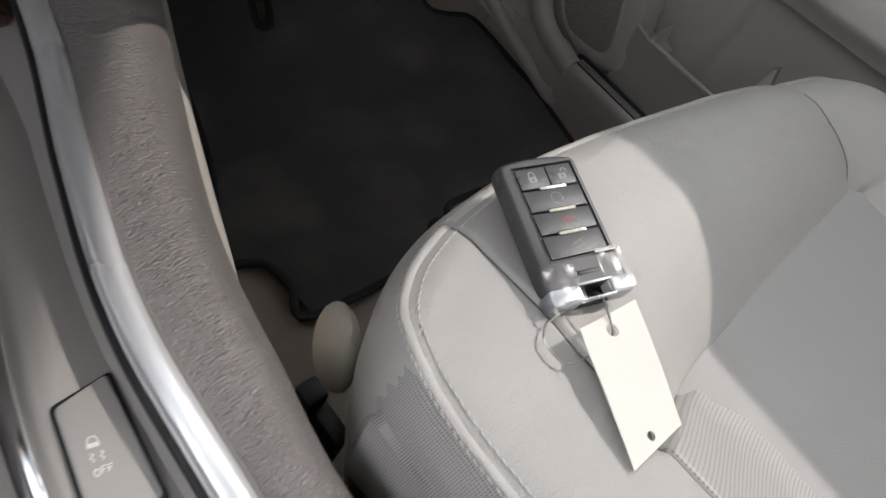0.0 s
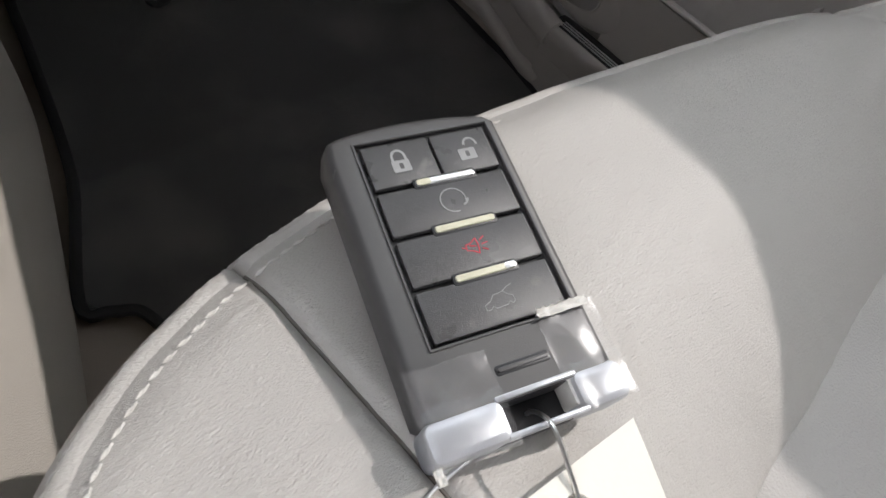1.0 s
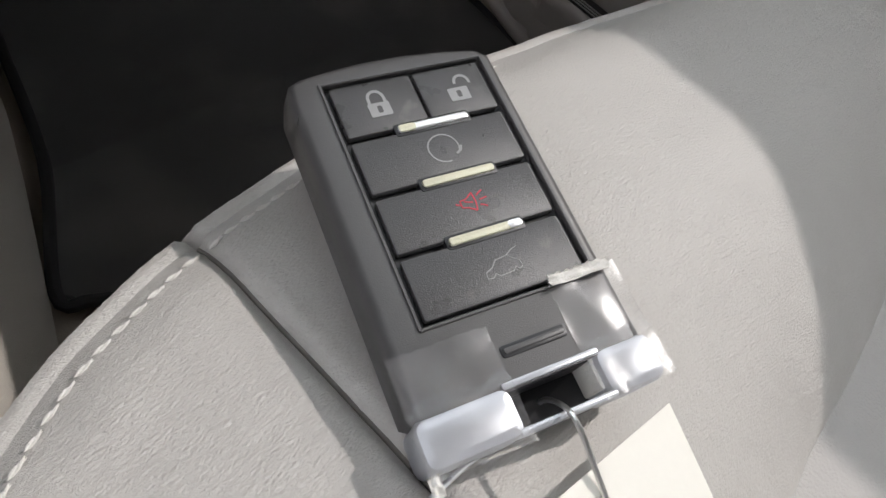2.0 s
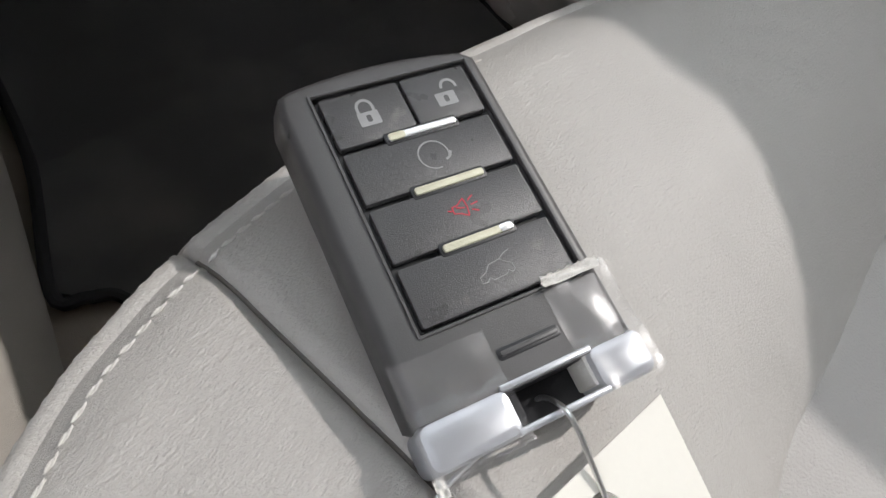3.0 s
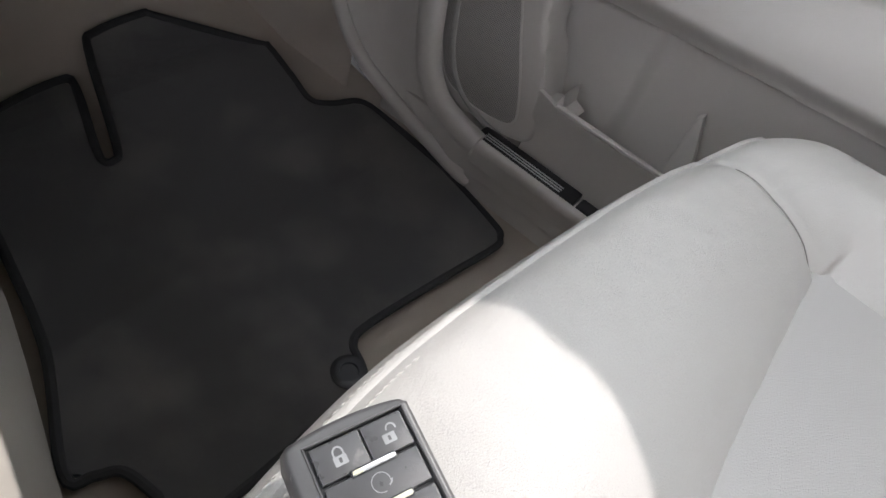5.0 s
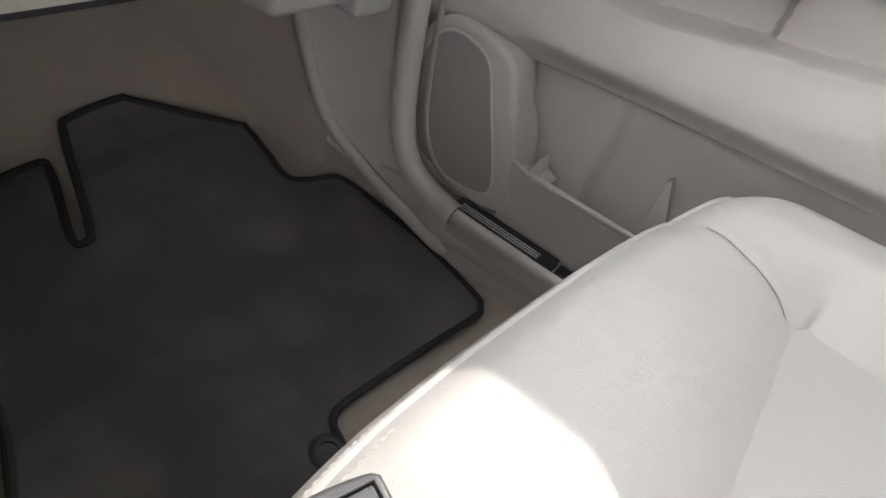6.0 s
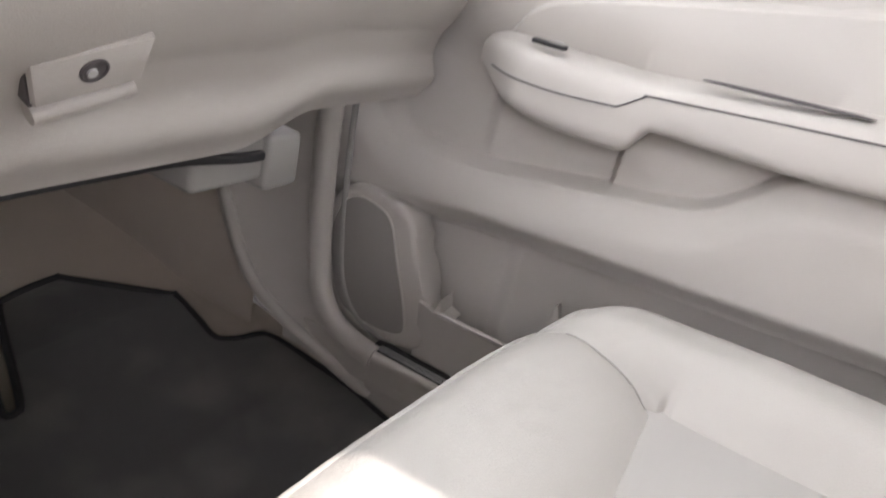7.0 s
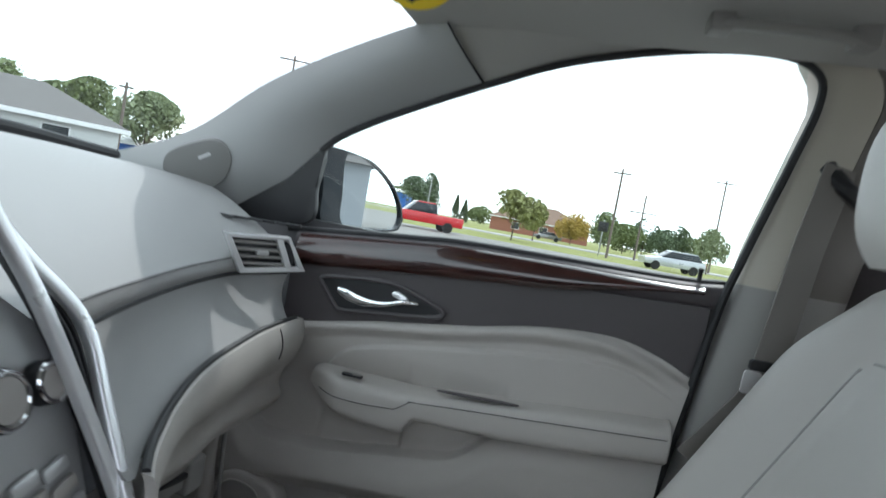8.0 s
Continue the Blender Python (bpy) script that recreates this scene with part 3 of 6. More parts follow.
# ---------------------------------------------------------------- door
DX = 0.732
BELT = [(0.24, 0.712), (0.2, 0.716), (0.0, 0.738), (-0.12, 0.747), (-0.43, 0.752), (-0.52, 0.76)]
WOOD_LOW = [(0.24, 0.652), (0.18, 0.659), (-0.1, 0.688), (-0.3, 0.703), (-0.52, 0.715)]
PANEL_TOP = [(0.24, 0.55), (0.155, 0.566), (0.05, 0.587), (-0.108, 0.612), (-0.214, 0.634), (-0.30, 0.643), (-0.362, 0.641), (-0.42, 0.626), (-0.467, 0.607), (-0.52, 0.585)]
door = thing("passenger_door", (0.74, -0.15, 0.1), "closed grey front passenger door with padded armrest and wood trim", "car door")


def rear_edge(z):
    return np.interp(z, [0.08, 0.25, 0.336, 0.48, 0.61, 0.765], [-0.40, -0.437, -0.454, -0.472, -0.49, -0.512])


def front_edge(z):
    return np.interp(z, [0.08, 0.112, 0.176, 0.25, 0.31, 0.45, 0.56, 0.76], [0.22, 0.26, 0.29, 0.305, 0.30, 0.255, 0.195, 0.215])


SM |= {k: spline(v, 60) for k, v in (("belt", BELT), ("wood", WOOD_LOW), ("panel", PANEL_TOP))}


def along(name, y):
    return curve_at(SM[name], y)[0]


def upper_pt(u, v):
    y = front_edge(0.66) + (rear_edge(0.66) - front_edge(0.66)) * u
    z = along("panel", y) - 0.006 + (along("wood", y) - along("panel", y) + 0.012) * v
    return (DX + 0.006 - 0.004 * v, y, z)


part("upper_panel", sheet(upper_pt, lin(0, 1, 60), lin(0, 1, 12), 0.012, (1, 0, 0)), TRIM_DARK, door, "dark brown soft-touch upper panel")


def wood_pt(u, v):
    y = front_edge(0.7) - 0.012 + (-0.47 - front_edge(0.7)) * u
    lo, hi = along("wood", y), along("belt", y) - 0.006
    taper = smooth(0.62, 1.0, u)
    lo = lo + (hi - lo) * 0.70 * taper
    z = lo + (hi - lo) * v
    return (DX - 0.005 - 0.010 * math.sin(pi * v) ** 0.6 + 0.010 * v, y, z)


part("wood_trim", sheet(wood_pt, lin(0, 1, 60), lin(0, 1, 14), 0.012, (1, 0, 0)), WOOD, door, "glossy dark red wood trim strip")


def belt_pt(u, v):
    y = front_edge(0.7) + (rear_edge(0.76) - front_edge(0.7)) * u
    z = along("wood", y) + 0.004 + (along("belt", y) - along("wood", y)) * v
    bulge = 0.010 * math.sin(pi * min(1, v * 1.0)) ** 0.7
    return (DX + 0.011 - bulge * smooth(0.55, 0.8, u) + 0.020 * smooth(0.80, 1.0, v), y, z)


part("belt_cap", sheet(belt_pt, lin(0, 1, 60), lin(0, 1, 14), 0.03, (1, 0, 0)), TRIM_DARK, door, "dark stitched belt-line cap")
part("window_ledge", sweep([(DX + 0.045, y, along("belt", y) + 0.001) for y in lin(0.23, -0.52, 30)], rounded(0.05, 0.010, 0.004), up=(0, 0, 1)), BLACK_SEAL, door)


# lower panel as relief over y and z
INS = [(0.111, 0.491), (0.06, 0.535), (-0.085, 0.566), (-0.25, 0.592), (-0.372, 0.600), (-0.43, 0.583), (-0.46, 0.57), (-0.50, 0.55)]
ARM_TOP = [(0.135, 0.475), (0.10, 0.487), (0.0, 0.487), (-0.064, 0.488), (-0.25, 0.507), (-0.47, 0.53)]
ARM_LOW = [(0.125, 0.455), (0.08, 0.432), (0.03, 0.420), (-0.045, 0.419), (-0.057, 0.424), (-0.068, 0.441), (-0.085, 0.447), (-0.223, 0.449), (-0.47, 0.472)]
LEDGE = [(0.27, 0.395), (0.25, 0.378), (0.225, 0.353), (0.195, 0.341), (0.11, 0.342), (-0.045, 0.366), (-0.13, 0.382), (-0.17, 0.408), (-0.213, 0.443), (-0.30, 0.46)]
BAND = [(0.30, 0.240), (0.265, 0.244), (0.11, 0.266), (-0.04, 0.277), (-0.20, 0.286), (-0.335, 0.295), (-0.45, 0.30)]
for k, v in (("ins", INS), ("armt", ARM_TOP), ("arml", ARM_LOW), ("ledge", LEDGE), ("band", BAND)):
    SM[k] = spline(v, 60)


def door_x(y, z):
    x = DX
    top = along("panel", y)
    x -= 0.014 * smooth(top + 0.002, top - 0.012, z)          # rolled top edge
    x += 0.012 * smooth(top - 0.014, top - 0.034, z) * smooth(-0.49, -0.40, y)  # hollow under the roll
    # padded insert sits behind a raised border
    if y < 0.118:
        inz = along("ins", y)
        x -= 0.009 * smooth(inz + 0.003, inz - 0.005, z) * smooth(0.118, 0.10, y) * smooth(-0.49, -0.40, y) * smooth(along("ledge", y) - 0.01, along("ledge", y) + 0.03, z)
    # pull pocket recess between armrest and ledge
    led = along("ledge", y)
    low = along("arml", min(y, 0.12))
    rec = smooth(led - 0.002, led + 0.010, z) * smooth(-0.218, -0.205, y)
    x += (0.032 - 0.012 * smooth(-0.040, -0.048, y)) * rec * smooth(0.28, 0.22, y) * smooth(0.54, 0.44, z)
    # body of the lower band bulges, then falls back into the map pocket
    band = along("band", y)
    x -= 0.020 * smooth(band + 0.0, band + 0.03, z) * smooth(led + 0.02, led - 0.05, z)
    x += 0.058 * smooth(band + 0.002, band - 0.006, z) * smooth(0.30, 0.26, y)
    x -= 0.014 * smooth(0.034, 0.052, y) * smooth(band, band - 0.02, z)     # swell beside the loudspeaker
    # tumble towards the sill
    x -= 0.010 * smooth(0.2, 0.1, z)
    return x


def lower_pt(u, v):
    yy = front_edge(0.5) + (rear_edge(0.5) - front_edge(0.5)) * u
    z = 0.075 + (along("panel", yy) - 0.075) * v
    y = front_edge(z) + (rear_edge(z) - front_edge(z)) * u
    return (door_x(y, z), y, z)


part("lower_panel", sheet(lower_pt, lin(0, 1, 230), lin(0, 1, 270), 0.03, (1, 0, 0)), TRIM, door, "light grey moulded lower door panel")


# armrest: rings along y
def arm_ring(y, shrink=1.0):
    zt, zl = curve_at(SM["armt"], y)[0], curve_at(SM["arml"], y)[0]
    nose = smooth(0.13, 0.06, y) ** 0.7
    proud = 0.010 + 0.048 * nose
    x0 = DX + 0.014
    zc, hh = (zt + zl) / 2, (zt - zl) / 2 * shrink
    pts = []
    for a in lin(0, 2 * pi, 30, endpoint=False):
        c, s_ = cos(a), sin(a)
        px = abs(c) ** 0.45 * (1 if c > 0 else -1)
        pz = abs(s_) ** 0.55 * (1 if s_ > 0 else -1)
        depth = (proud + 0.012) / 2 * shrink
        z = zc + hh * pz + 0.010 * (1 - px) * 0.5 * (pz > 0)
        pts.append((x0 - (proud + 0.012) / 2 - depth * px, y, z))
    return pts


part("armrest_grip", loft([arm_ring(y) for y in np.r_[lin(0.128, 0.06, 18), lin(0.05, -0.064, 16)]]), TRIM, door, "padded grey armrest front grip")
part("armrest", loft([arm_ring(y) for y in np.r_[lin(-0.064, -0.10, 12), lin(-0.11, -0.455, 34), lin(-0.458, -0.466, 4)]] + [arm_ring(-0.4685, 0.94)]), TRIM, door, "padded light grey armrest")
sw = part("window_switch", prism(rounded(0.036, 0.010, 0.003), -0.002, 0.002, frame_of((0.690, 0.045, 0.4965), (0, -1, 0), (-1, 0, -0.1)), 0.0008), BLACK, door, "small black window switch")
part("switch_rocker", prism(rounded(0.014, 0.006, 0.002), 0.0, 0.0042, frame_of((0.690, 0.038, 0.4965), (0, -1, 0), (-1, 0, -0.1)), 0.001), TRIM_SHADE, sw, "grey rocker of the switch")
part("pull_cup", sweep([(0.693, y, 0.5065 - 0.045 * (y + 0.16)) for y in lin(-0.10, -0.235, 24)], rounded(0.014, 0.003, 0.0012), scale=lambda q: 0.35 + 0.65 * math.sin(pi * q) ** 0.4), TRIM_DARK, door, "dark pull slot in the armrest top")


def arm_front(y, z, proud=0.0004):
    """The point of the armrest's inner face at a height."""
    pts = [p for p in arm_ring(y) if p[0] < DX - 0.012 or y > 0.1]
    pts = sorted(pts, key=lambda p: (abs(p[2] - z), p[0]))[:2]
    return Vector((min(p[0] for p in pts) - proud, y, z))


for seam_pts in ([(0.104, 0.460), (0.03, 0.457), (-0.030, 0.461), (-0.040, 0.463), (-0.061, 0.478)], [(-0.061, 0.478), (-0.075, 0.480), (-0.235, 0.494), (-0.462, 0.514)]):
    line = spline(seam_pts, 60)
    part("armrest_seam", sweep([arm_front(y, z) for y, z in line], ring(0.0009, 6), up=(1, 0, 0)), TRIM_DARK, door, "fine dark armrest seam")

# inside handle
HB = [(0.143, 0.642), (0.10, 0.651), (0.05, 0.656), (0.005, 0.655), (-0.04, 0.642), (-0.078, 0.627), (-0.073, 0.616), (-0.03, 0.608), (0.04, 0.600), (0.098, 0.593), (0.112, 0.600), (0.128, 0.619)]
hb = spline(HB, 80, closed=True)
hx = DX + 0.001
part("handle_bezel", sweep([(hx - 0.002, y, z) for y, z in hb], ring(0.0042, 8), up=(1, 0, 0), closed_path=True), TRIM_DARK, door, "dark handle surround")
part("handle_recess", prism([(-y, z) for y, z in hb], -0.002, 0.0005, Matrix(((0, 0, -1, hx - 0.001), (-1, 0, 0, 0), (0, 1, 0, 0), (0, 0, 0, 1)))), BLACK, door, "dark handle recess", smooth=False)


def lever_ring(t):
    y = 0.108 - 0.145 * t
    z = 0.6275 - 0.010 * math.sin(pi * min(1.0, 1.25 * t)) + 0.004 * smooth(0.6, 1.0, t)
    w = 0.0095 * (1 - 0.55 * smooth(0.1, 0.7, t)) * (0.35 + 0.65 * min(1, math.sin(pi * (0.06 + 0.88 * t)) * 2.2))
    x = hx - 0.008 - 0.008 * math.sin(pi * t)
    return [(x + 0.0045 * sin(a), y, z + w * cos(a)) for a in lin(0, 2 * pi, 14, endpoint=False)]


part("handle", loft([lever_ring(t) for t in lin(0, 1, 26)]), CHROME_BRIGHT, door, "chrome door handle lever")
part("lock_button", prism([tuple(p) for p in spline([(-0.011, -0.004), (0.012, -0.005), (0.020, -0.001), (0.008, 0.005), (-0.009, 0.0045)], 30, closed=True)], 0, 0.006, frame_of((hx - 0.002, 0.0, 0.6380), (0, -1, -0.25), (0, 0, -1)), 0.002), CHROME, door, "chrome lock rocker")
part("lock_pin", lathe([(0.0035, 0), (0.0035, 0.016), (0.0042, 0.017), (0.0042, 0.021), (0.002, 0.0225)], 14, pose(DX + 0.022, -0.476, 0.757)), BLACK, door, "black lock pin")

# loudspeaker pod, map pocket
POD = [(0.276, 0.19), (0.268, 0.25), (0.238, 0.276), (0.20, 0.276), (0.155, 0.262), (0.135, 0.215), (0.108, 0.150), (0.102, 0.105), (0.13, 0.086), (0.20, 0.082), (0.25, 0.10)]
GRL = [(0.263, 0.19), (0.256, 0.24), (0.235, 0.262), (0.205, 0.262), (0.180, 0.248), (0.160, 0.20), (0.138, 0.145), (0.132, 0.112), (0.155, 0.100), (0.2, 0.099), (0.238, 0.115)]
MX = Matrix(((0, 0, -1, 0.718), (-1, 0, 0, 0), (0, 1, 0, 0), (0, 0, 0, 1)))
part("speaker_pod", prism([(-y, z) for y, z in spline(POD, 60, closed=True)], -0.03, 0.020, MX, 0.009, 4), TRIM, door, "raised loudspeaker pod")
part("speaker_grille", prism([(-y, z) for y, z in spline(GRL, 60, closed=True)], 0.0, 0.0212, MX, 0.0006), GRILLE, door, "perforated loudspeaker grille")
part("grille_rim", sweep([(0.6975, y, z) for y, z in spline(GRL, 80, closed=True)], ring(0.0016, 6), up=(1, 0, 0), closed_path=True), TRIM, door)


def tray_pt(u, v):
    y = 0.115 - 0.53 * u
    top = 0.163 + 0.004 * u + 0.008 * smooth(0.06, 0.0, u)
    z = 0.078 + (top - 0.078) * v
    return (0.702 - 0.014 * v + 0.004 * math.sin(pi * v), y, z)


part("map_pocket", sheet(tray_pt, lin(0, 1, 40), lin(0, 1, 10), 0.006, (1, 0, 0)), TRIM, door, "map pocket front wall")
part("pocket_rim", sweep([(0.6895, y, 0.1665 + 0.004 * (0.115 - y) / 0.53) for y in lin(0.09, -0.41, 30)], rounded(0.007, 0.004, 0.0015)), TRIM, door)
part("pocket_ear", prism([(-0.108, 0.160), (-0.094, 0.164), (-0.088, 0.185), (-0.084, 0.166), (-0.07, 0.160)], -0.004, 0.028, MX, 0.001), TRIM, door)
part("pocket_fin", prism([(0.03, 0.10), (0.075, 0.10), (0.035, 0.215), (0.03, 0.21)], -0.04, -0.028, MX, 0.002), TRIM, door)

# ---------------------------------------------------------------- sill, kick panel
sill_y = lin(-1.0, 0.30, 50)


def sill_pt(u, v):
    y = 0.158 - 1.2 * u
    prof = spline([(0.678, -0.01), (0.675, 0.03), (0.667, 0.062), (0.662, 0.076), (0.663, 0.085), (0.669, 0.088), (0.672, 0.082)], 24)
    k = v * (len(prof) - 1)
    i = min(int(k), len(prof) - 2)
    x, z = prof[i] + (prof[i + 1] - prof[i]) * (k - i)
    return (x, y, z)


sill = thing("sill_trim", (0.62, -0.1, 0), "grey plastic door sill trim with black scuff insert", "sill trim", kind="structure")
part("trim_body", sheet(sill_pt, lin(0, 1, 30), lin(0, 1, 25), 0.008, (0.5, 0, -1)), TRIM, sill)
part("outer_step", box(0.671, 0.80, -1.2, 0.30, 0.03, 0.078, 0.003), TRIM, sill, "grey sill top under the door")
part("scuff_insert", box(0.669, 0.698, 0.020, 0.160, 0.076, 0.0875, 0.002), BLACK, sill, "black ribbed scuff strip")
for k in range(3):
    part("rib", box(0.6745 + 0.0045 * k, 0.6760 + 0.0045 * k, 0.040, 0.150, 0.0868, 0.0885, 0.0005), SILVER, sill)
part("clip", box(0.671, 0.690, -0.012, 0.016, 0.074, 0.090, 0.003), BLACK, sill, "glossy black seat belt anchor clip")

KICK = [(0.272, 0.42), (0.270, 0.336), (0.266, 0.270), (0.259, 0.204), (0.247, 0.142), (0.224, 0.104), (0.190, 0.086), (0.15, 0.078)]
kick_line = spline([(0.668, y, z) for y, z in KICK], 50)
kick = thing("kick_panel", (0.62, 0.3, 0.05), "grey plastic kick panel beside the footwell", "trim panel", kind="structure")
part("roll_edge", sweep(kick_line, ring(0.016, 12, 0.8), up=(1, 0, 0)), TRIM, kick)


ridge = spline([(0.60, 0.41, 0.42), (0.618, 0.402, 0.30), (0.640, 0.388, 0.20), (0.650, 0.368, 0.138), (0.656, 0.332, 0.092), (0.663, 0.272, 0.060), (0.672, 0.20, 0.030), (0.680, 0.15, 0.010)], 49)
kick_line = spline([(0.668, y, z) for y, z in KICK], 49)[:len(ridge)]


def kick_pt(u, v):
    k = u * (min(len(kick_line), len(ridge)) - 1)
    i = min(int(k), min(len(kick_line), len(ridge)) - 2)
    p = kick_line[i] + (kick_line[i + 1] - kick_line[i]) * (k - i)
    q = ridge[i] + (ridge[i + 1] - ridge[i]) * (k - i)
    w = p + (q - p) * v
    return (w[0] + 0.010 * math.sin(pi * v), w[1] + 0.012 * math.sin(pi * v) * (1 - u), w[2])


part("panel", sheet(kick_pt, lin(0, 1, 40), lin(0, 1, 20), 0.01, (1, 0.2, 0)), TRIM, kick)
part("lower_ridge", sweep(ridge, ring(0.010, 10, 0.8), up=(1, 0, 0)), TRIM, kick)
part("wheel_housing", sheet(lambda u, v: (0.675 - 0.17 * u * smooth(-0.2, 0.9, v), 0.36 + 0.26 * u, 0.0 + 0.42 * v - 0.03 * u), lin(0, 1, 16), lin(0, 1, 16), 0.01, (1, 1, 0)), CARPET, kick, "carpeted wheel housing")
# grey strip whose tone draws the soft shade in the gap beside the kick panel
part("door_seal", sweep(spline([(0.698, y - 0.012, z + 0.004) for y, z in KICK], 50), ring(0.0040, 8), up=(1, 0, 0)), TRIM_SHADE, kick, "grey strip toned as the soft shade of the door gap")
brk = thing("fuse_cover", (0.45, 0.22, 0.34), "grey plastic connector housing under the dashboard", "cover")
part("housing", box(0.412, 0.494, 0.203, 0.27, 0.336, 0.376, 0.006, 3), TRIM_SHADE, brk)
part("flange", box(0.488, 0.532, 0.196, 0.25, 0.326, 0.378, 0.006, 3), TRIM_SHADE, brk)

# ---------------------------------------------------------------- dashboard
dash = thing("dashboard", (0.4, 0.3, 0.35), "two-tone grey dashboard with curved knee roll", "dashboard")
SEAM = [(0.12, 0.125, 0.655), (0.18, 0.148, 0.658), (0.30, 0.175, 0.663), (0.42, 0.195, 0.668), (0.55, 0.205, 0.672), (0.62, 0.185, 0.675), (0.70, 0.16, 0.678)]
GAP = [(0.12, 0.125, 0.628), (0.19, 0.155, 0.632), (0.30, 0.18, 0.640), (0.42, 0.198, 0.647), (0.55, 0.208, 0.650), (0.62, 0.185, 0.652), (0.70, 0.155, 0.655)]
WING = [(0.130, 0.026, 0.541), (0.145, 0.036, 0.545), (0.163, 0.046, 0.549), (0.18, 0.054, 0.551), (0.22, 0.072, 0.555), (0.25, 0.083, 0.559), (0.30, 0.099, 0.564), (0.35, 0.109, 0.570), (0.40, 0.116, 0.5735), (0.50, 0.130, 0.577), (0.55, 0.134, 0.578), (0.60, 0.139, 0.577), (0.66, 0.146, 0.574), (0.72, 0.16, 0.566)]
GLASS_BASE = [(-0.72, 0.50, 0.765), (-0.5, 0.60, 0.782), (0.0, 0.66, 0.79), (0.2, 0.655, 0.79), (0.40, 0.625, 0.788), (0.52, 0.585, 0.783), (0.60, 0.545, 0.775), (0.68, 0.48, 0.765)]
for k, v in (("seam", SEAM), ("gap", GAP), ("wing", WING), ("base", GLASS_BASE)):
    SM[k] = spline(v, 80)


VENT = frame_of((0.5545, 0.171, 0.6885), (0.83, -0.55, 0.02), (0.05, 0.1, -1))


def top_pt(u, v):
    x = -0.72 + (1.42 - 0.045 * v) * u
    by, bz = curve_at(SM["base"], x)
    sy, sz = curve_at(SM["seam"], max(x, 0.12))
    y = by + (sy - by) * v
    z = bz + (sz - bz) * v + 0.035 * math.sin(pi * v ** 0.8) ** 1.0
    return (x, y, z)


part("top_pad", sheet(top_pt, lin(0, 1, 90), lin(0, 1, 50), 0.02, (0, 0.3, -1)), DASH_TOP, dash, "grey grained soft dashboard top")


def strip_pt(u, v):
    x = 0.12 + 0.536 * u
    a, b = curve_at(SM["seam"], x), curve_at(SM["gap"], x)
    return (x, a[0] + (b[0] - a[0]) * v - 0.006 * math.sin(pi * v), a[1] + (b[1] - a[1]) * v)


part("stitched_edge", sheet(strip_pt, lin(0, 1, 80), lin(0, 1, 8), 0.012, (0, 1, 0)), DASH_TOP, dash)
part("shadow_gap", sweep([(x, curve_at(SM["gap"], x)[0] + 0.004, curve_at(SM["gap"], x)[1] - 0.002) for x in lin(0.12, 0.655, 50)], ring(0.0055, 8)), BLACK, dash, "black recessed seam")


part("top_seam", sweep([(x, curve_at(SM["seam"], x)[0] - 0.001, curve_at(SM["seam"], x)[1] + 0.0012) for x in lin(0.14, 0.52, 50)], ring(0.0012, 6)), TRIM_DARK, dash, "stitched seam line")


def mid_pt(u, v):
    x = 0.12 + 0.538 * u
    a, b = curve_at(SM["gap"], x), curve_at(SM["wing"], max(x, 0.131))
    y = a[0] + 0.003 + (b[0] + 0.012 - a[0]) * v + 0.012 * math.sin(pi * v)
    return (x, y, a[1] - 0.004 + (b[1] - a[1]) * v)


part("middle_panel", sheet(mid_pt, lin(0, 1, 60), lin(0, 1, 24), 0.012, (0, 1, 0)), DASH_TOP, dash)
part("knee_gap", sweep([(x, curve_at(SM["wing"], x)[0] + 0.008, curve_at(SM["wing"], x)[1] + 0.001) for x in lin(0.132, 0.68, 60)], ring(0.0042, 8)), BLACK, dash, "black recessed seam")


def knee_pt(u, v):
    """Padded knee roll and glovebox face, from the upper seam down to the lower edge."""
    k = u * (len(SM["wing"]) - 1)
    i = min(int(k), len(SM["wing"]) - 2)
    w = SM["wing"][i] + (SM["wing"][i + 1] - SM["wing"][i]) * (k - i)
    x = w[0]
    h = w[2] - 0.374 - 0.026 * smooth(0.44, 0.54, x)
    z = w[2] - h * v
    y = w[1] - 0.010 * math.sin(pi * min(1, v / 0.55)) ** 0.7 * (1 if v < 0.55 else 0) + (0.195 - w[1]) * smooth(0.08, 1.0, v) - 0.016 * math.exp(-(((v - 0.86) / 0.11) ** 2)) * smooth(0.19, 0.26, x)
    return (x, y, z)


part("knee_roll", sheet(knee_pt, lin(0, 1, 80), lin(0, 1, 44), 0.012, (0, 1, 0.1)), TRIM, dash, "light grey padded knee roll and glovebox")
part("lower_edge", sweep([(x, 0.198, 0.3725 - 0.010 * smooth(0.38, 0.48, x)) for x in lin(0.17, 0.482, 24)], rounded(0.008, 0.008, 0.002)), BLACK, dash, "black lower edge of the dashboard")
# panel stretched to the bulkhead and door to block light from the toe board
part("under_panel", merge(box(0.116, 0.500, 0.205, 0.715, 0.374, 0.384, 0.003), box(0.500, 0.655, 0.270, 0.715, 0.378, 0.388, 0.003), box(0.655, 0.79, 0.315, 0.715, 0.374, 0.384, 0.003)), BLACK, dash, "dark panel under the dashboard")
glove = frame_of((0.2845, 0.1391, 0.4582), (1, -0.11, 0.25), (0, 0.48, -0.88))
part("latch_recess", prism([(-0.0294, -0.0125), (0.0285, -0.0125), (0.0336, 0.0228), (-0.0316, 0.0228)], -0.02, 0.0012, glove, 0.0005), TRIM_DARK, dash, "dark edge of the glovebox latch")
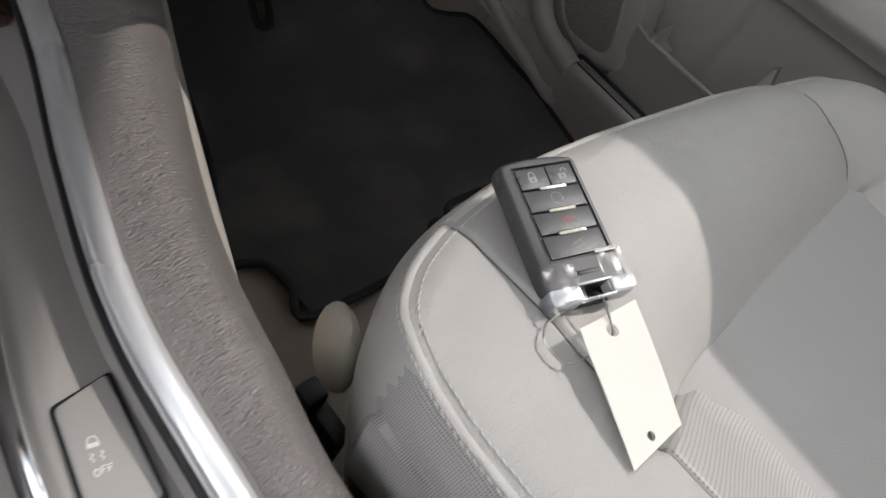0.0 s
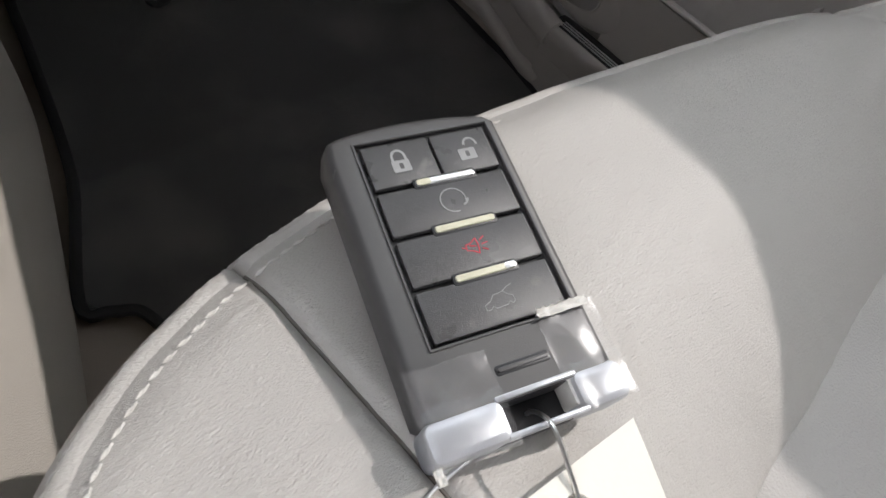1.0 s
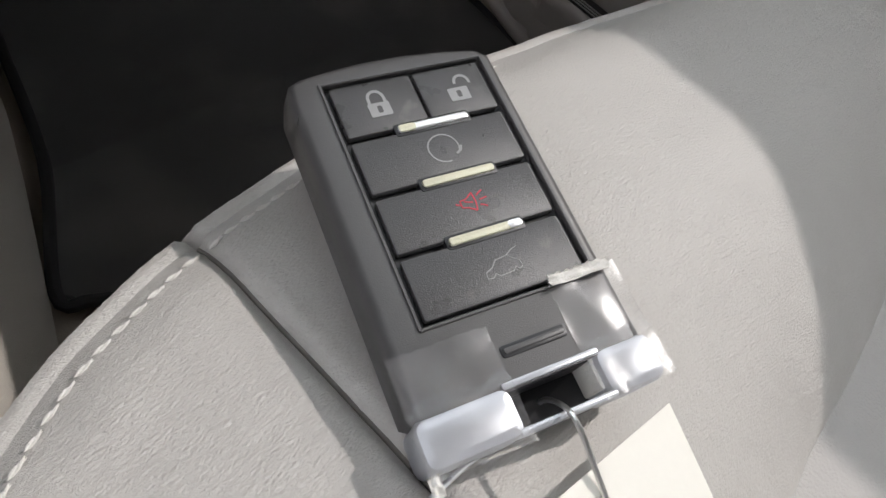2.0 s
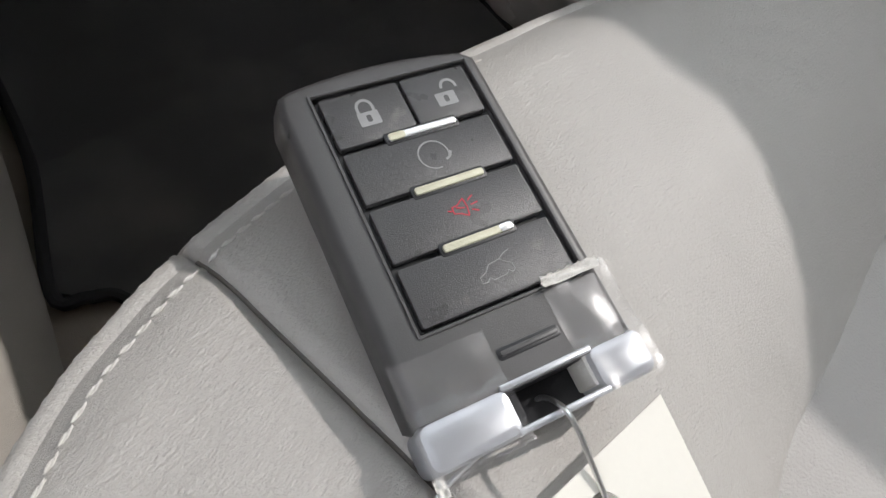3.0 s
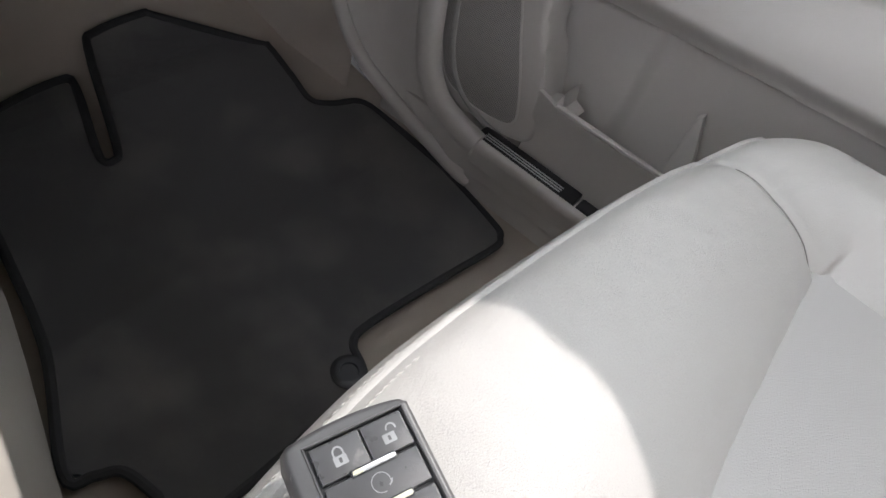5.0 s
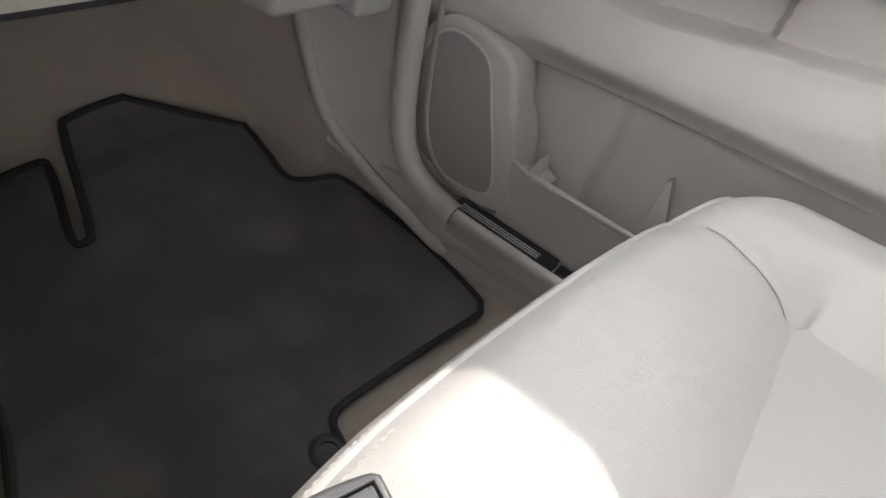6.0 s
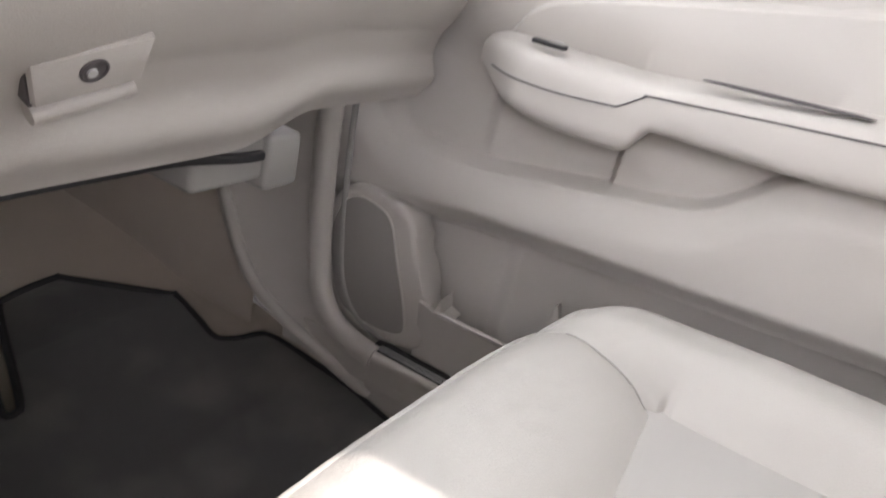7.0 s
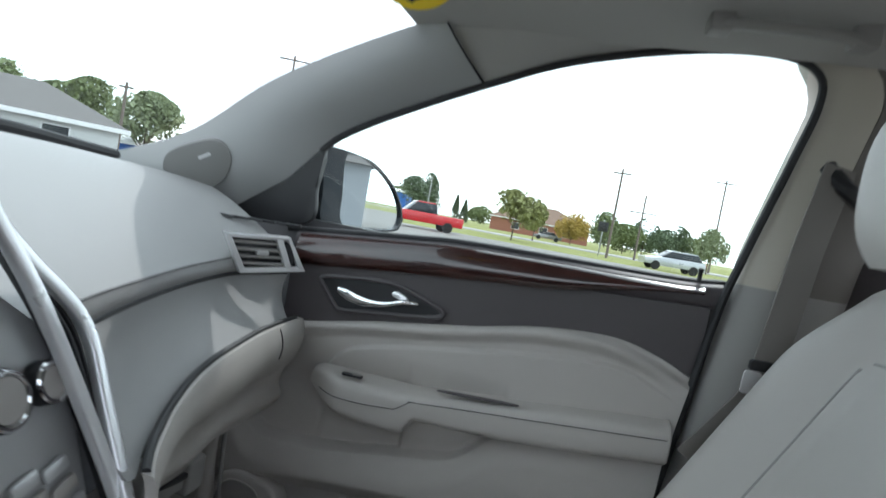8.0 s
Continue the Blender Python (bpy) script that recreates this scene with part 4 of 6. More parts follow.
part("latch_plate", prism([(-0.0285, -0.008), (0.0275, -0.008), (0.0325, 0.0215), (-0.0305, 0.0215)], -0.02, 0.006, glove, 0.0018), TRIM, dash, "grey glovebox latch plate")
part("latch_lip", sweep([glove @ Vector((x, -0.0175, 0.0005)) for x in lin(-0.0295, 0.0255, 9)], ring(0.0060, 14), up=(0, -1, 0)), TRIM, dash, "rounded latch lip")
part("lock_surround", lathe([(0, -0.004), (0.0078, -0.004), (0.0078, 0.0012), (0.0066, 0.0016), (0.0060, 0.0008), (0, 0.0006)], 24, glove @ pose(0.0, 0.009, 0.0055)), TRIM_DARK, dash, "dark lock surround")
part("lock_cylinder", lathe([(0, 0.0), (0.0030, 0.0), (0.0028, 0.0014), (0, 0.0016)], 16, glove @ pose(-0.0012, 0.0080, 0.0058)), CHROME, dash, "small chrome lock cylinder")

part("end_seam", sweep([Vector(knee_pt(u, v)) + Vector((0.0, -0.0006, 0.0)) for u, v in zip(lin(0.80, 0.83, 16), lin(0.02, 0.30, 16))], ring(0.0011, 6), up=(0, 1, 0)), TRIM_DARK, dash, "dark joint of the end cap")
# vent at the outer end
vent = part("vent_frame", merge(*[prism(o, -0.008, 0.004, VENT, 0.0012) for o in (
    [(-0.068, 0.022), (0.037, 0.023), (0.033, 0.0175), (-0.060, 0.0165)], [(-0.034, -0.036), (0.075, -0.029), (0.062, -0.0225), (-0.030, -0.028)],
    [(-0.068, 0.022), (-0.0595, 0.020), (-0.0265, -0.031), (-0.034, -0.036)], [(0.013, 0.020), (0.024, 0.0205), (0.050, -0.026), (0.040, -0.027)],
    [(0.032, 0.021), (0.037, 0.023), (0.075, -0.029), (0.063, -0.027)])]), CHROME, dash, "satin silver vent surround")
for k in range(4):
    yc = 0.0105 - 0.0105 * k
    x0, x1 = -0.0585 + 0.69 * (0.017 - yc), 0.0135 + 0.60 * (0.018 - yc)
    part("slat", prism([(x0, yc + 0.002), (x1, yc + 0.002), (x1 + 0.002, yc - 0.002), (x0 + 0.003, yc - 0.002)], -0.006, 0.0005, VENT @ pose(0, 0, 0), 0.0006), TRIM_SHADE, vent, "dark louvre blade")
part("backing", prism([(-0.064, 0.020), (0.034, 0.021), (0.068, -0.026), (-0.032, -0.032)], -0.016, -0.0045, VENT), BLACK, vent)
part("tab", prism(rounded(0.02, 0.008, 0.003), -0.004, 0.003, VENT @ pose(-0.004, -0.004, 0), 0.001), SILVER, vent)
part("thumb_wheel", prism(rounded(0.011, 0.036, 0.005), -0.004, 0.0035, VENT @ pose(0.041, -0.002, 0.0, 0, 0, 30), 0.002), BLACK, vent)

# centre stack
stack = thing("center_stack", (0.0, 0.1, 0.4), "silver and grey centre stack with air vents", "centre stack")
part("stack_body", box(-0.17, 0.115, 0.31, 0.62, 0.0, 0.60, 0.01), CONSOLE, stack)
part("stack_face", prism([(-0.30, -0.16), (0.0, -0.16), (0.0, 0.04), (-0.075, 0.10), (-0.30, 0.10)], -0.06, 0.0, frame_of((0.115, 0.10, 0.60), (1, 0.1, 0), (0, -0.35, -1)), 0.004), STACK, stack)
outer = spline([(0.035, 0.128, 0.745), (0.075, 0.122, 0.705), (0.128, 0.108, 0.650), (0.130, 0.078, 0.585), (0.122, 0.035, 0.505), (0.117, 0.006, 0.4385)], 40)
inner = spline([(0.030, 0.112, 0.742), (0.066, 0.098, 0.68), (0.100, 0.078, 0.60), (0.126, 0.042, 0.50), (0.132, 0.015, 0.42)], 40)
part("outer_fin", sweep(outer, rounded(0.012, 0.010, 0.003), up=(0, -1, 0.3)), CHROME, stack, "satin silver vent fin")
part("inner_fin", sweep(inner, rounded(0.012, 0.010, 0.003), up=(0, -1, 0.3)), CHROME, stack, "satin silver vent fin")
for k in range(4):
    a = 0.2 + 0.2 * k
    mid = spline([tuple(np.array(outer[i]) * a + np.array(inner[min(i, len(inner) - 1)]) * (1 - a) + np.array((0, 0.012, 0))) for i in range(4, 34, 4)], 20)
    part("vent_slat", sweep(mid, rounded(0.003, 0.012, 0.001), up=(0, -1, 0.3)), BLACK, stack)

# ---------------------------------------------------------------- console
console = thing("center_console", (0, -0.1, 0), "grey centre console with chrome strips and padded bolster", "console")
STRIP = [(0.085, 0.30, 0.28), (0.060, 0.165, 0.28), (0.037, 0.079, 0.28), (0.0205, 0.001, 0.28), (0.0165, -0.081, 0.28), (0.014, -0.25, 0.28), (0.014, -0.7, 0.28)]
SM["strip"] = spline(STRIP, 80)
BOLSTER_FOOT = [(0.190, 0.32), (0.143, 0.20), (0.097, 0.075), (0.078, 0.01), (0.069, -0.048), (0.060, -0.11), (0.054, -0.25), (0.050, -0.72)]
CARPET_TOP = [(0.200, 0.32), (0.146, 0.197), (0.096, 0.048), (0.080, -0.045), (0.074, -0.25), (0.072, -0.72)]
CARPET_MID = [(0.222, 0.34), (0.192, 0.243), (0.139, 0.084), (0.098, -0.041), (0.088, -0.25), (0.087, -0.72)]
CARPET_FOOT = [(0.232, 0.36), (0.198, 0.253), (0.158, 0.134), (0.118, 0.0), (0.100, -0.25), (0.098, -0.72)]
for k, v in (("foot", BOLSTER_FOOT), ("ctop", CARPET_TOP), ("cmid", CARPET_MID), ("cfoot", CARPET_FOOT)):
    SM[k] = spline(v, 80)


def console_pt(u, v):
    """Right half of the console: from the middle over the bolster and down its side."""
    y = 0.30 - 1.0 * u
    sx, sz = curve_at(SM["strip"], y, 1)
    bx, bz = curve_at(SM["foot"], y, 1)[0], 0.28
    if v < 0.35:
        w = v / 0.35
        return (-0.06 + (sx + 0.06) * w, y, sz - 0.010 - 0.02 * smooth(1.0, 0.5, w))
    if v < 0.75:
        w = (v - 0.35) / 0.40
        a = pi * 0.5 * w
        return (sx + 0.009 + (bx - sx - 0.009) * math.sin(a), y, 0.242 + 0.040 * cos(a) + 0.012 * math.sin(pi * w))
    tx, mx_, fx = curve_at(SM["ctop"], y, 1)[0], curve_at(SM["cmid"], y, 1)[0], curve_at(SM["cfoot"], y, 1)[0]
    if v < 0.85:
        w = (v - 0.75) / 0.10
        return (bx + (tx + 0.004 - bx) * w, y, 0.242 - 0.045 * w)
    w = (v - 0.85) / 0.15
    q = (1 - w) ** 2 * np.array((tx, 0.203)) + 2 * w * (1 - w) * np.array((2 * mx_ - tx / 2 - fx / 2, 0.066)) + w * w * np.array((fx, floor_z(y) - 0.006))
    return (q[0], y, q[1])


def console_zone(v0, v1, n):
    return sheet(lambda u, v: console_pt(u, v0 + (v1 - v0) * v), lin(0, 1, 70), lin(0, 1, n), 0.01, (-0.4, 0, -1))


part("top_plate", console_zone(0, 0.35, 8), CONSOLE, console, "grey console plate with dust specks")
part("bolster", console_zone(0.35, 0.75, 24), BOLSTER, console, "worn grained vinyl knee bolster")
part("side_panel", console_zone(0.75, 0.85, 5), TRIM, console, "smooth light grey console side")
# side carpet takes the brightened copy of the floor carpet
part("side_carpet", console_zone(0.85, 1.0, 14), CARPET_SIDE, console, "tan carpeted console side")
part("strip_groove", sweep([(x, y, z - 0.003) for x, y, z in SM["strip"]], rounded(0.020, 0.006, 0.002)), BLACK, console)
part("wood_lid", prism([(-0.06, 0.170), (0.052, 0.186), (0.078, 0.275), (-0.06, 0.275)], 0.268, 0.280, None, 0.004), WOOD, console, "glossy dark red wood lid")
part("chrome_strip", sweep([(x, y, z + 0.002) for x, y, z in SM["strip"]], ring(0.0070, 12, 0.75)), CHROME, console, "satin chrome strip")
part("core", box(-0.13, 0.04, -0.9, 0.30, 0.0, 0.265, 0.01), CONSOLE, console)

# ---------------------------------------------------------------- pillars, roof, glass and the rest of the shell
RAIL = [(0.62, 0.545, 0.775), (0.665, 0.40, 0.85), (0.665, 0.25, 0.965), (0.655, 0.03, 1.075), (0.64, -0.107, 1.11), (0.635, -0.4, 1.125), (0.64, -0.9, 1.11)]
WIN_TOP = [(0.735, 0.235, 0.80), (0.735, 0.146, 0.898), (0.735, 0.058, 0.948), (0.73, -0.094, 1.02), (0.725, -0.221, 1.07), (0.72, -0.397, 1.11), (0.72, -0.55, 1.12), (0.725, -0.90, 1.09)]
SM["rail"], SM["wint"] = spline(RAIL, 80), spline(WIN_TOP, 80)


def pillar_pt(u, v):
    y = 0.545 - 0.555 * u
    a = curve_at(SM["rail"], y, 1)
    yb = 0.34 - 0.418 * u
    b = (0.735, np.interp(yb, [0.235, 0.34], [0.80, 0.725])) if yb > 0.235 else curve_at(SM["wint"], yb, 1)
    w = v
    x, z = a[0] + (b[0] - a[0]) * w, a[1] + (b[1] - a[1]) * w
    yy = y + (yb - y) * w
    return (x - 0.022 * math.sin(pi * w), yy, z - 0.004 * math.sin(pi * w))


pil = thing("a_pillar", (0.68, 0.3, 0.75), "grey fabric-covered windscreen pillar trim with tweeter", "pillar trim", kind="structure")
part("cover", sheet(pillar_pt, lin(0, 1, 40), lin(0, 1, 16), 0.03, (1, 0.3, 0.2)), PILLAR, pil)
part("trim_seam", sweep([Vector(pillar_pt(1.0, v)) + Vector((-0.0015, -0.001, 0)) for v in lin(0, 1, 14)], ring(0.0016, 6), up=(1, 0, 0)), BLACK_SEAL, pil, "dark joint to the headliner")
tw = [(-0.055, 0.02), (-0.03, 0.040), (0.03, 0.036), (0.056, 0.020), (0.055, -0.012), (0.02, -0.040), (-0.03, -0.036), (-0.055, -0.012)]
tw_at, tw_u, tw_v = (Vector(pillar_pt(*q)) for q in ((0.165, 0.45), (0.235, 0.45), (0.165, 0.55)))
TW = frame_of(tw_at, tw_u - tw_at, tw_v - tw_at)
if (TW.to_3x3() @ Vector((0, 0, 1))).x > 0:
    TW = TW @ pose(0, 0, 0, 180, 0, 0)
part("tweeter_cover", prism([tuple(p) for p in spline(tw, 40, closed=True)], -0.012, 0.005, TW, 0.002), TWEETER, pil, "dark grey oval tweeter cover")
part("badge", prism(rounded(0.022, 0.006, 0.002), 0.0, 0.0058, TW @ pose(0.018, 0.012, 0.0), 0.0004), SILVER, pil, "small silver badge")


def roof_pt(u, v):
    x = -0.70 + 1.40 * u
    y = 0.02 - 2.1 * v
    s = abs(x) / 0.70
    crown = 1.165 - 0.05 * s ** 3
    return (x, y + 0.10 * (1 - s * s) * (1 - v) , crown - 0.05 * (1 - v) ** 6 - 0.06 * v ** 3)


part("ceiling", sheet(roof_pt, lin(0, 1, 40), lin(0, 1, 40), 0.04, (0, 0, 1)), FABRIC)
tagged(bpy.data.objects["ceiling"], "grey fabric car headliner", "headliner", kind="structure")


def rail_pt(u, v):
    y = 0.03 - 2.0 * u
    yt = max(y, -0.9)
    b = curve_at(SM["wint"], yt, 1)
    return (0.62 + (b[0] - 0.62) * v - 0.012 * math.sin(pi * v), y, 1.14 + (b[1] - 1.14) * v ** 1.3)


part("roof_rail", sheet(rail_pt, lin(0, 1, 40), lin(0, 1, 12), 0.03, (1, 0, 0.3)), FABRIC)
tagged(bpy.data.objects["roof_rail"], "grey fabric roof rail trim above the door", "roof rail", kind="structure")


def bp_pt(u, v):
    z = 0.06 + 1.12 * v
    y0 = np.interp(z, [0.06, 0.41, 0.53, 0.65, 0.82, 0.968, 1.05, 1.085, 1.11, 1.18], [-0.43, -0.475, -0.49, -0.505, -0.53, -0.565, -0.584, -0.582, -0.564, -0.53])
    y = y0 - 0.005 - 0.16 * u
    return (0.735 - 0.035 * math.sin(pi * u) ** 0.6, y, z)


bp = thing("b_pillar", (0.72, -0.58, 0.06), "two-tone grey and beige centre pillar trim", "pillar trim", kind="structure")
part("lower_cover", sheet(lambda u, v: bp_pt(u, 0.630 * v), lin(0, 1, 16), lin(0, 1, 30), 0.05, (1, 0, 0)), TRIM_SHADE, bp)
part("upper_cover", sheet(lambda u, v: bp_pt(0.46 * u, 0.630 + 0.370 * v), lin(0, 1, 12), lin(0, 1, 20), 0.05, (1, 0, 0)), BEIGE, bp, "beige upper pillar cover")
# rear half of the upper cover, its shading painted as a darker taupe
part("rear_cover", sheet(lambda u, v: bp_pt(0.465 + 0.535 * u, 0.630 + 0.370 * v), lin(0, 1, 10), lin(0, 1, 20), 0.05, (1, 0, 0)), TAUPE, bp, "belt side of the pillar, shade put into its taupe")
seal_path = spline([(0.735, 0.186, 0.860), (0.735, 0.146, 0.895), (0.735, 0.058, 0.945), (0.73, -0.094, 1.017), (0.72, -0.221, 1.067), (0.715, -0.397, 1.107),
                    (0.715, -0.52, 1.115), (0.717, -0.575, 1.095), (0.72, -0.585, 1.05), (0.722, -0.565, 0.96), (0.725, -0.53, 0.82), (0.728, -0.505, 0.70), (0.73, -0.475, 0.45), (0.73, -0.43, 0.10)], 120)
part("door_seal", sweep(seal_path, ring(0.0065, 8), up=(1, 0, 0)), BLACK_SEAL, bp, "black rubber door seal")

belt = thing("seat_belt", (0.68, -0.6, 0.6), "grey-brown seat belt hanging from its pillar guide", "seat belt")
part("webbing", sweep(spline([(0.662, -0.612, 0.955), (0.66, -0.592, 0.835), (0.66, -0.581, 0.734), (0.66, -0.565, 0.622), (0.66, -0.535, 0.565), (0.655, -0.49, 0.50)], 40), rounded(0.046, 0.003, 0.001), up=(1, 0.2, 0)), WEBBING, belt)
part("guide", sweep(spline([(0.678, -0.600, 0.955), (0.655, -0.622, 0.925), (0.675, -0.655, 0.908)], 14), ring(0.012, 8)), BLACK, belt, "black belt guide loop")
latch = part("latch_plate", prism(rounded(0.026, 0.034, 0.005), -0.0015, 0.0015, frame_of((0.651, -0.551, 0.632), (0.2, -1, 0), (0, 0.3, -1)), 0.0005), CHROME, belt, "metal latch plate")
part("latch_grip", prism(rounded(0.034, 0.016, 0.005), -0.004, 0.004, frame_of((0.652, -0.560, 0.658), (0.2, -1, 0), (0, 0.3, -1)), 0.002), BLACK, latch, "black plastic latch grip")

# closing walls: far side, rear
# unseen far wall, its height and dark tone set to cut side light
part("wall_left", box(-0.80, -0.72, -2.0, 0.75, -0.10, 0.74, 0.0), TRIM_DARK)
tagged(bpy.data.objects["wall_left"], "unseen dark wall cutting light from the driver side", "sill", kind="structure")
part("wall_rear", box(-0.74, 0.74, -2.1, -2.0, -0.02, 0.75, 0.0), TRIM)
tagged(bpy.data.objects["wall_rear"], "grey rear lining", "lining", kind="structure")
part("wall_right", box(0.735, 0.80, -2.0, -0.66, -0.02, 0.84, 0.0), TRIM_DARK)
tagged(bpy.data.objects["wall_right"], "grey rear door lining", "door lining", kind="structure")
part("wall_front", box(-0.80, 0.80, 0.72, 0.76, -0.2, 0.78, 0.0), BLACK)
tagged(bpy.data.objects["wall_front"], "dark bulkhead behind the dashboard", "bulkhead", kind="structure")
# unseen box added to keep sky light out of the footwell
part("cowl", box(-0.80, 0.80, 0.665, 0.76, 0.735, 0.772, 0.004), BLACK)
tagged(bpy.data.objects["cowl"], "unseen black filler blocking light below the windscreen", "cowl", kind="structure")
part("floor_left", box(-0.80, -0.10, -2.0, 0.75, -0.04, -0.02, 0.0), CARPET)
tagged(bpy.data.objects["floor_left"], "tan carpeted floor on the driver side", "floor", kind="structure")
part("outer_skin", box(0.80, 0.84, -2.0, 0.75, -0.25, 0.735, 0.0), BLACK)
tagged(bpy.data.objects["outer_skin"], "dark painted outer door skin", "door skin", kind="structure")


# windscreen, side glass, mirror, corner panel
def screen_pt(u, v):
    x = -0.66 + 1.30 * u
    b = curve_at(SM["base"], x)
    s_ = abs(x) / 0.66
    ty, tz = 0.09 - 0.07 * s_ ** 2, 1.125 - 0.035 * s_ ** 2
    y = b[0] + 0.01 + (ty - b[0]) * v
    return (x * (1 - 0.06 * v), y, b[1] + (tz - b[1]) * v + 0.02 * math.sin(pi * v))


screen = part("window_1", sheet(screen_pt, lin(0, 1, 24), lin(0, 1, 16), 0.004, (0, 0.6, 0.8)), GLASS)
tagged(screen, "clear curved windscreen glass", "windscreen", kind="structure")
side_glass = part("window_2", sheet(lambda u, v: (0.765 - 0.035 * v, 0.235 - 0.80 * u, 0.735 + (curve_at(SM["wint"], 0.235 - 0.80 * u, 1)[1] - 0.735) * v), lin(0, 1, 30), lin(0, 1, 6), 0.004, (1, 0, 0)), GLASS)
tagged(side_glass, "clear passenger door window glass", "window", kind="structure")
for g in (screen, side_glass):
    g.visible_shadow = False
part("cowl_seal", sweep([(x, y - 0.010, z + 0.016) for x, y, z in spline(GLASS_BASE, 60)], ring(0.010, 8)), BLACK_SEAL, dash, "black windscreen edge strip")
sail = spline([(0.345, 0.728), (0.30, 0.765), (0.235, 0.83), (0.19, 0.865), (0.178, 0.868), (0.182, 0.80), (0.192, 0.728)], 40, closed=True)
part("corner_panel", prism([(-y, z) for y, z in sail], -0.012, 0.006, Matrix(((0, 0, -1, 0.738), (-1, 0, 0, 0), (0, 1, 0, 0), (0, 0, 0, 1))), 0.004), BLACK, door, "black corner panel behind the mirror")

mir = thing("door_mirror", (0.95, 0.2, 0.72), "black door mirror with large glass", "door mirror")
MM = frame_of((0.985, 0.155, 0.812), (0.89, -0.45, 0.0), (0, 0, -1))
face = [(-0.094, -0.084), (-0.108, -0.02), (-0.116, 0.052), (-0.098, 0.066), (-0.05, 0.062), (0.0, 0.044), (0.05, 0.012), (0.083, -0.028), (0.090, -0.060), (0.072, -0.080), (0.0, -0.086)]
face = [tuple(p) for p in spline(face, 60, closed=True)]
rings_m = []
for zz, k in ((0.012, 1.0), (0.004, 1.04), (-0.03, 1.03), (-0.07, 0.9), (-0.10, 0.62), (-0.112, 0.25)):
    rings_m.append([MM @ Vector((x * k - 0.045 * smooth(-0.03, -0.09, x), y * k, zz)) for x, y in face])
rings_m.insert(0, [MM @ Vector((x * 0.94, y * 0.94, 0.012)) for x, y in face])
rings_m.insert(0, [MM @ Vector((x * 0.93, y * 0.93, 0.002)) for x, y in face])
part("housing", loft(rings_m), BLACK_GLOSS, mir)
inner_side = [(-0.100, -0.088), (-0.112, -0.02), (-0.122, 0.058), (-0.150, 0.050), (-0.172, 0.030), (-0.186, -0.03), (-0.190, -0.092)]
part("inner_cover", prism([tuple(p) for p in spline(inner_side, 42, closed=True)], -0.09, 0.004, MM, 0.010, 3), BLACK_GLOSS, mir, "glossy dark inner mirror cover")
part("glass", prism([(x * 0.925, y * 0.925) for x, y in face], 0.0025, 0.005, MM), MIRROR, mir, "mirror glass", smooth=False)
part("arm", sweep(spline([(0.75, 0.27, 0.75), (0.83, 0.265, 0.755), (0.92, 0.25, 0.765)], 12), ring(0.03, 12, 0.7)), BLACK, mir)

# headliner fittings
def grab(y):
    return box(0.585, 0.625, y - 0.016, y + 0.016, 1.098, 1.132, 0.006)


handle = thing("grab_handle", (0.6, -0.5, 1.1), "folded grey plastic grab handle on the headliner", "grab handle")
part("mount", grab(-0.405), TRIM_SHADE, handle)
part("mount", grab(-0.585), TRIM_SHADE, handle)
part("bar", sweep(spline([(0.597, -0.40, 1.108), (0.585, -0.45, 1.108), (0.585, -0.54, 1.108), (0.597, -0.59, 1.108)], 20), rounded(0.02, 0.014, 0.005)), TRIM_SHADE, handle)
visor = thing("sun_visor", (0.45, 0.0, 1.1), "folded grey fabric sun visor", "sun visor")
part("panel", box(0.12, 0.50, -0.20, -0.06, 1.112, 1.128, 0.006), FABRIC, visor)
BADGE = Vector((0.375, -0.040, 1.063))
badge = thing("hanging_tag", BADGE, "round yellow plastic tag on the windscreen", "tag")
BM_ = look(BADGE, (-0.355, -0.275, 0.85))
part("disc", lathe([(0, -0.001), (0.052, -0.001), (0.053, 0.0), (0.052, 0.001), (0, 0.001)], 36, BM_ @ pose(0, 0, 0, 0, 180, 0)), YELLOW, badge)
part("print", prism([(-0.02, -0.04), (0.0, -0.046), (0.012, -0.036), (-0.006, -0.028)], 0.0011, 0.0016, BM_ @ pose(0, 0, 0, 0, 180, 0)), BLACK, badge, "dark printed shape", smooth=False)

# small fittings of the dashboard
for k in range(6):
    part("defrost_slot", box(0.612 + 0.016 * k, 0.620 + 0.016 * k, 0.262 - 0.016 * k, 0.290 - 0.016 * k, 0.722, 0.7265, 0.001), BLACK, dash, "black demister slot")
SF = frame_of((0.115, 0.098, 0.60), (1, 0.1, 0), (0, -0.35, -1))


def knob(x, y, r, label):
    k = part("knob", lathe([(0, 0.0), (r * 1.02, 0.0), (r, 0.010), (r * 0.94, 0.0115), (0, 0.0115)], 32, SF @ pose(x, y, 0.0)), BLACK, stack, label)
    part("knob_face", lathe([(0, 0.010), (r * 0.74, 0.010), (r * 0.72, 0.0128), (0, 0.0132)], 32, SF @ pose(x, y, 0.0)), CONSOLE, k, "flat grey knob face")
    part("knob_ring", sweep([(SF @ Vector((x + r * 0.86 * cos(a), y + r * 0.86 * sin(a), 0.0118))) for a in lin(0, 2 * pi, 36, endpoint=False)], ring(0.0022, 6), up=SF.to_3x3() @ Vector((0, 0, 1)), closed_path=True), CHROME_BRIGHT, k)


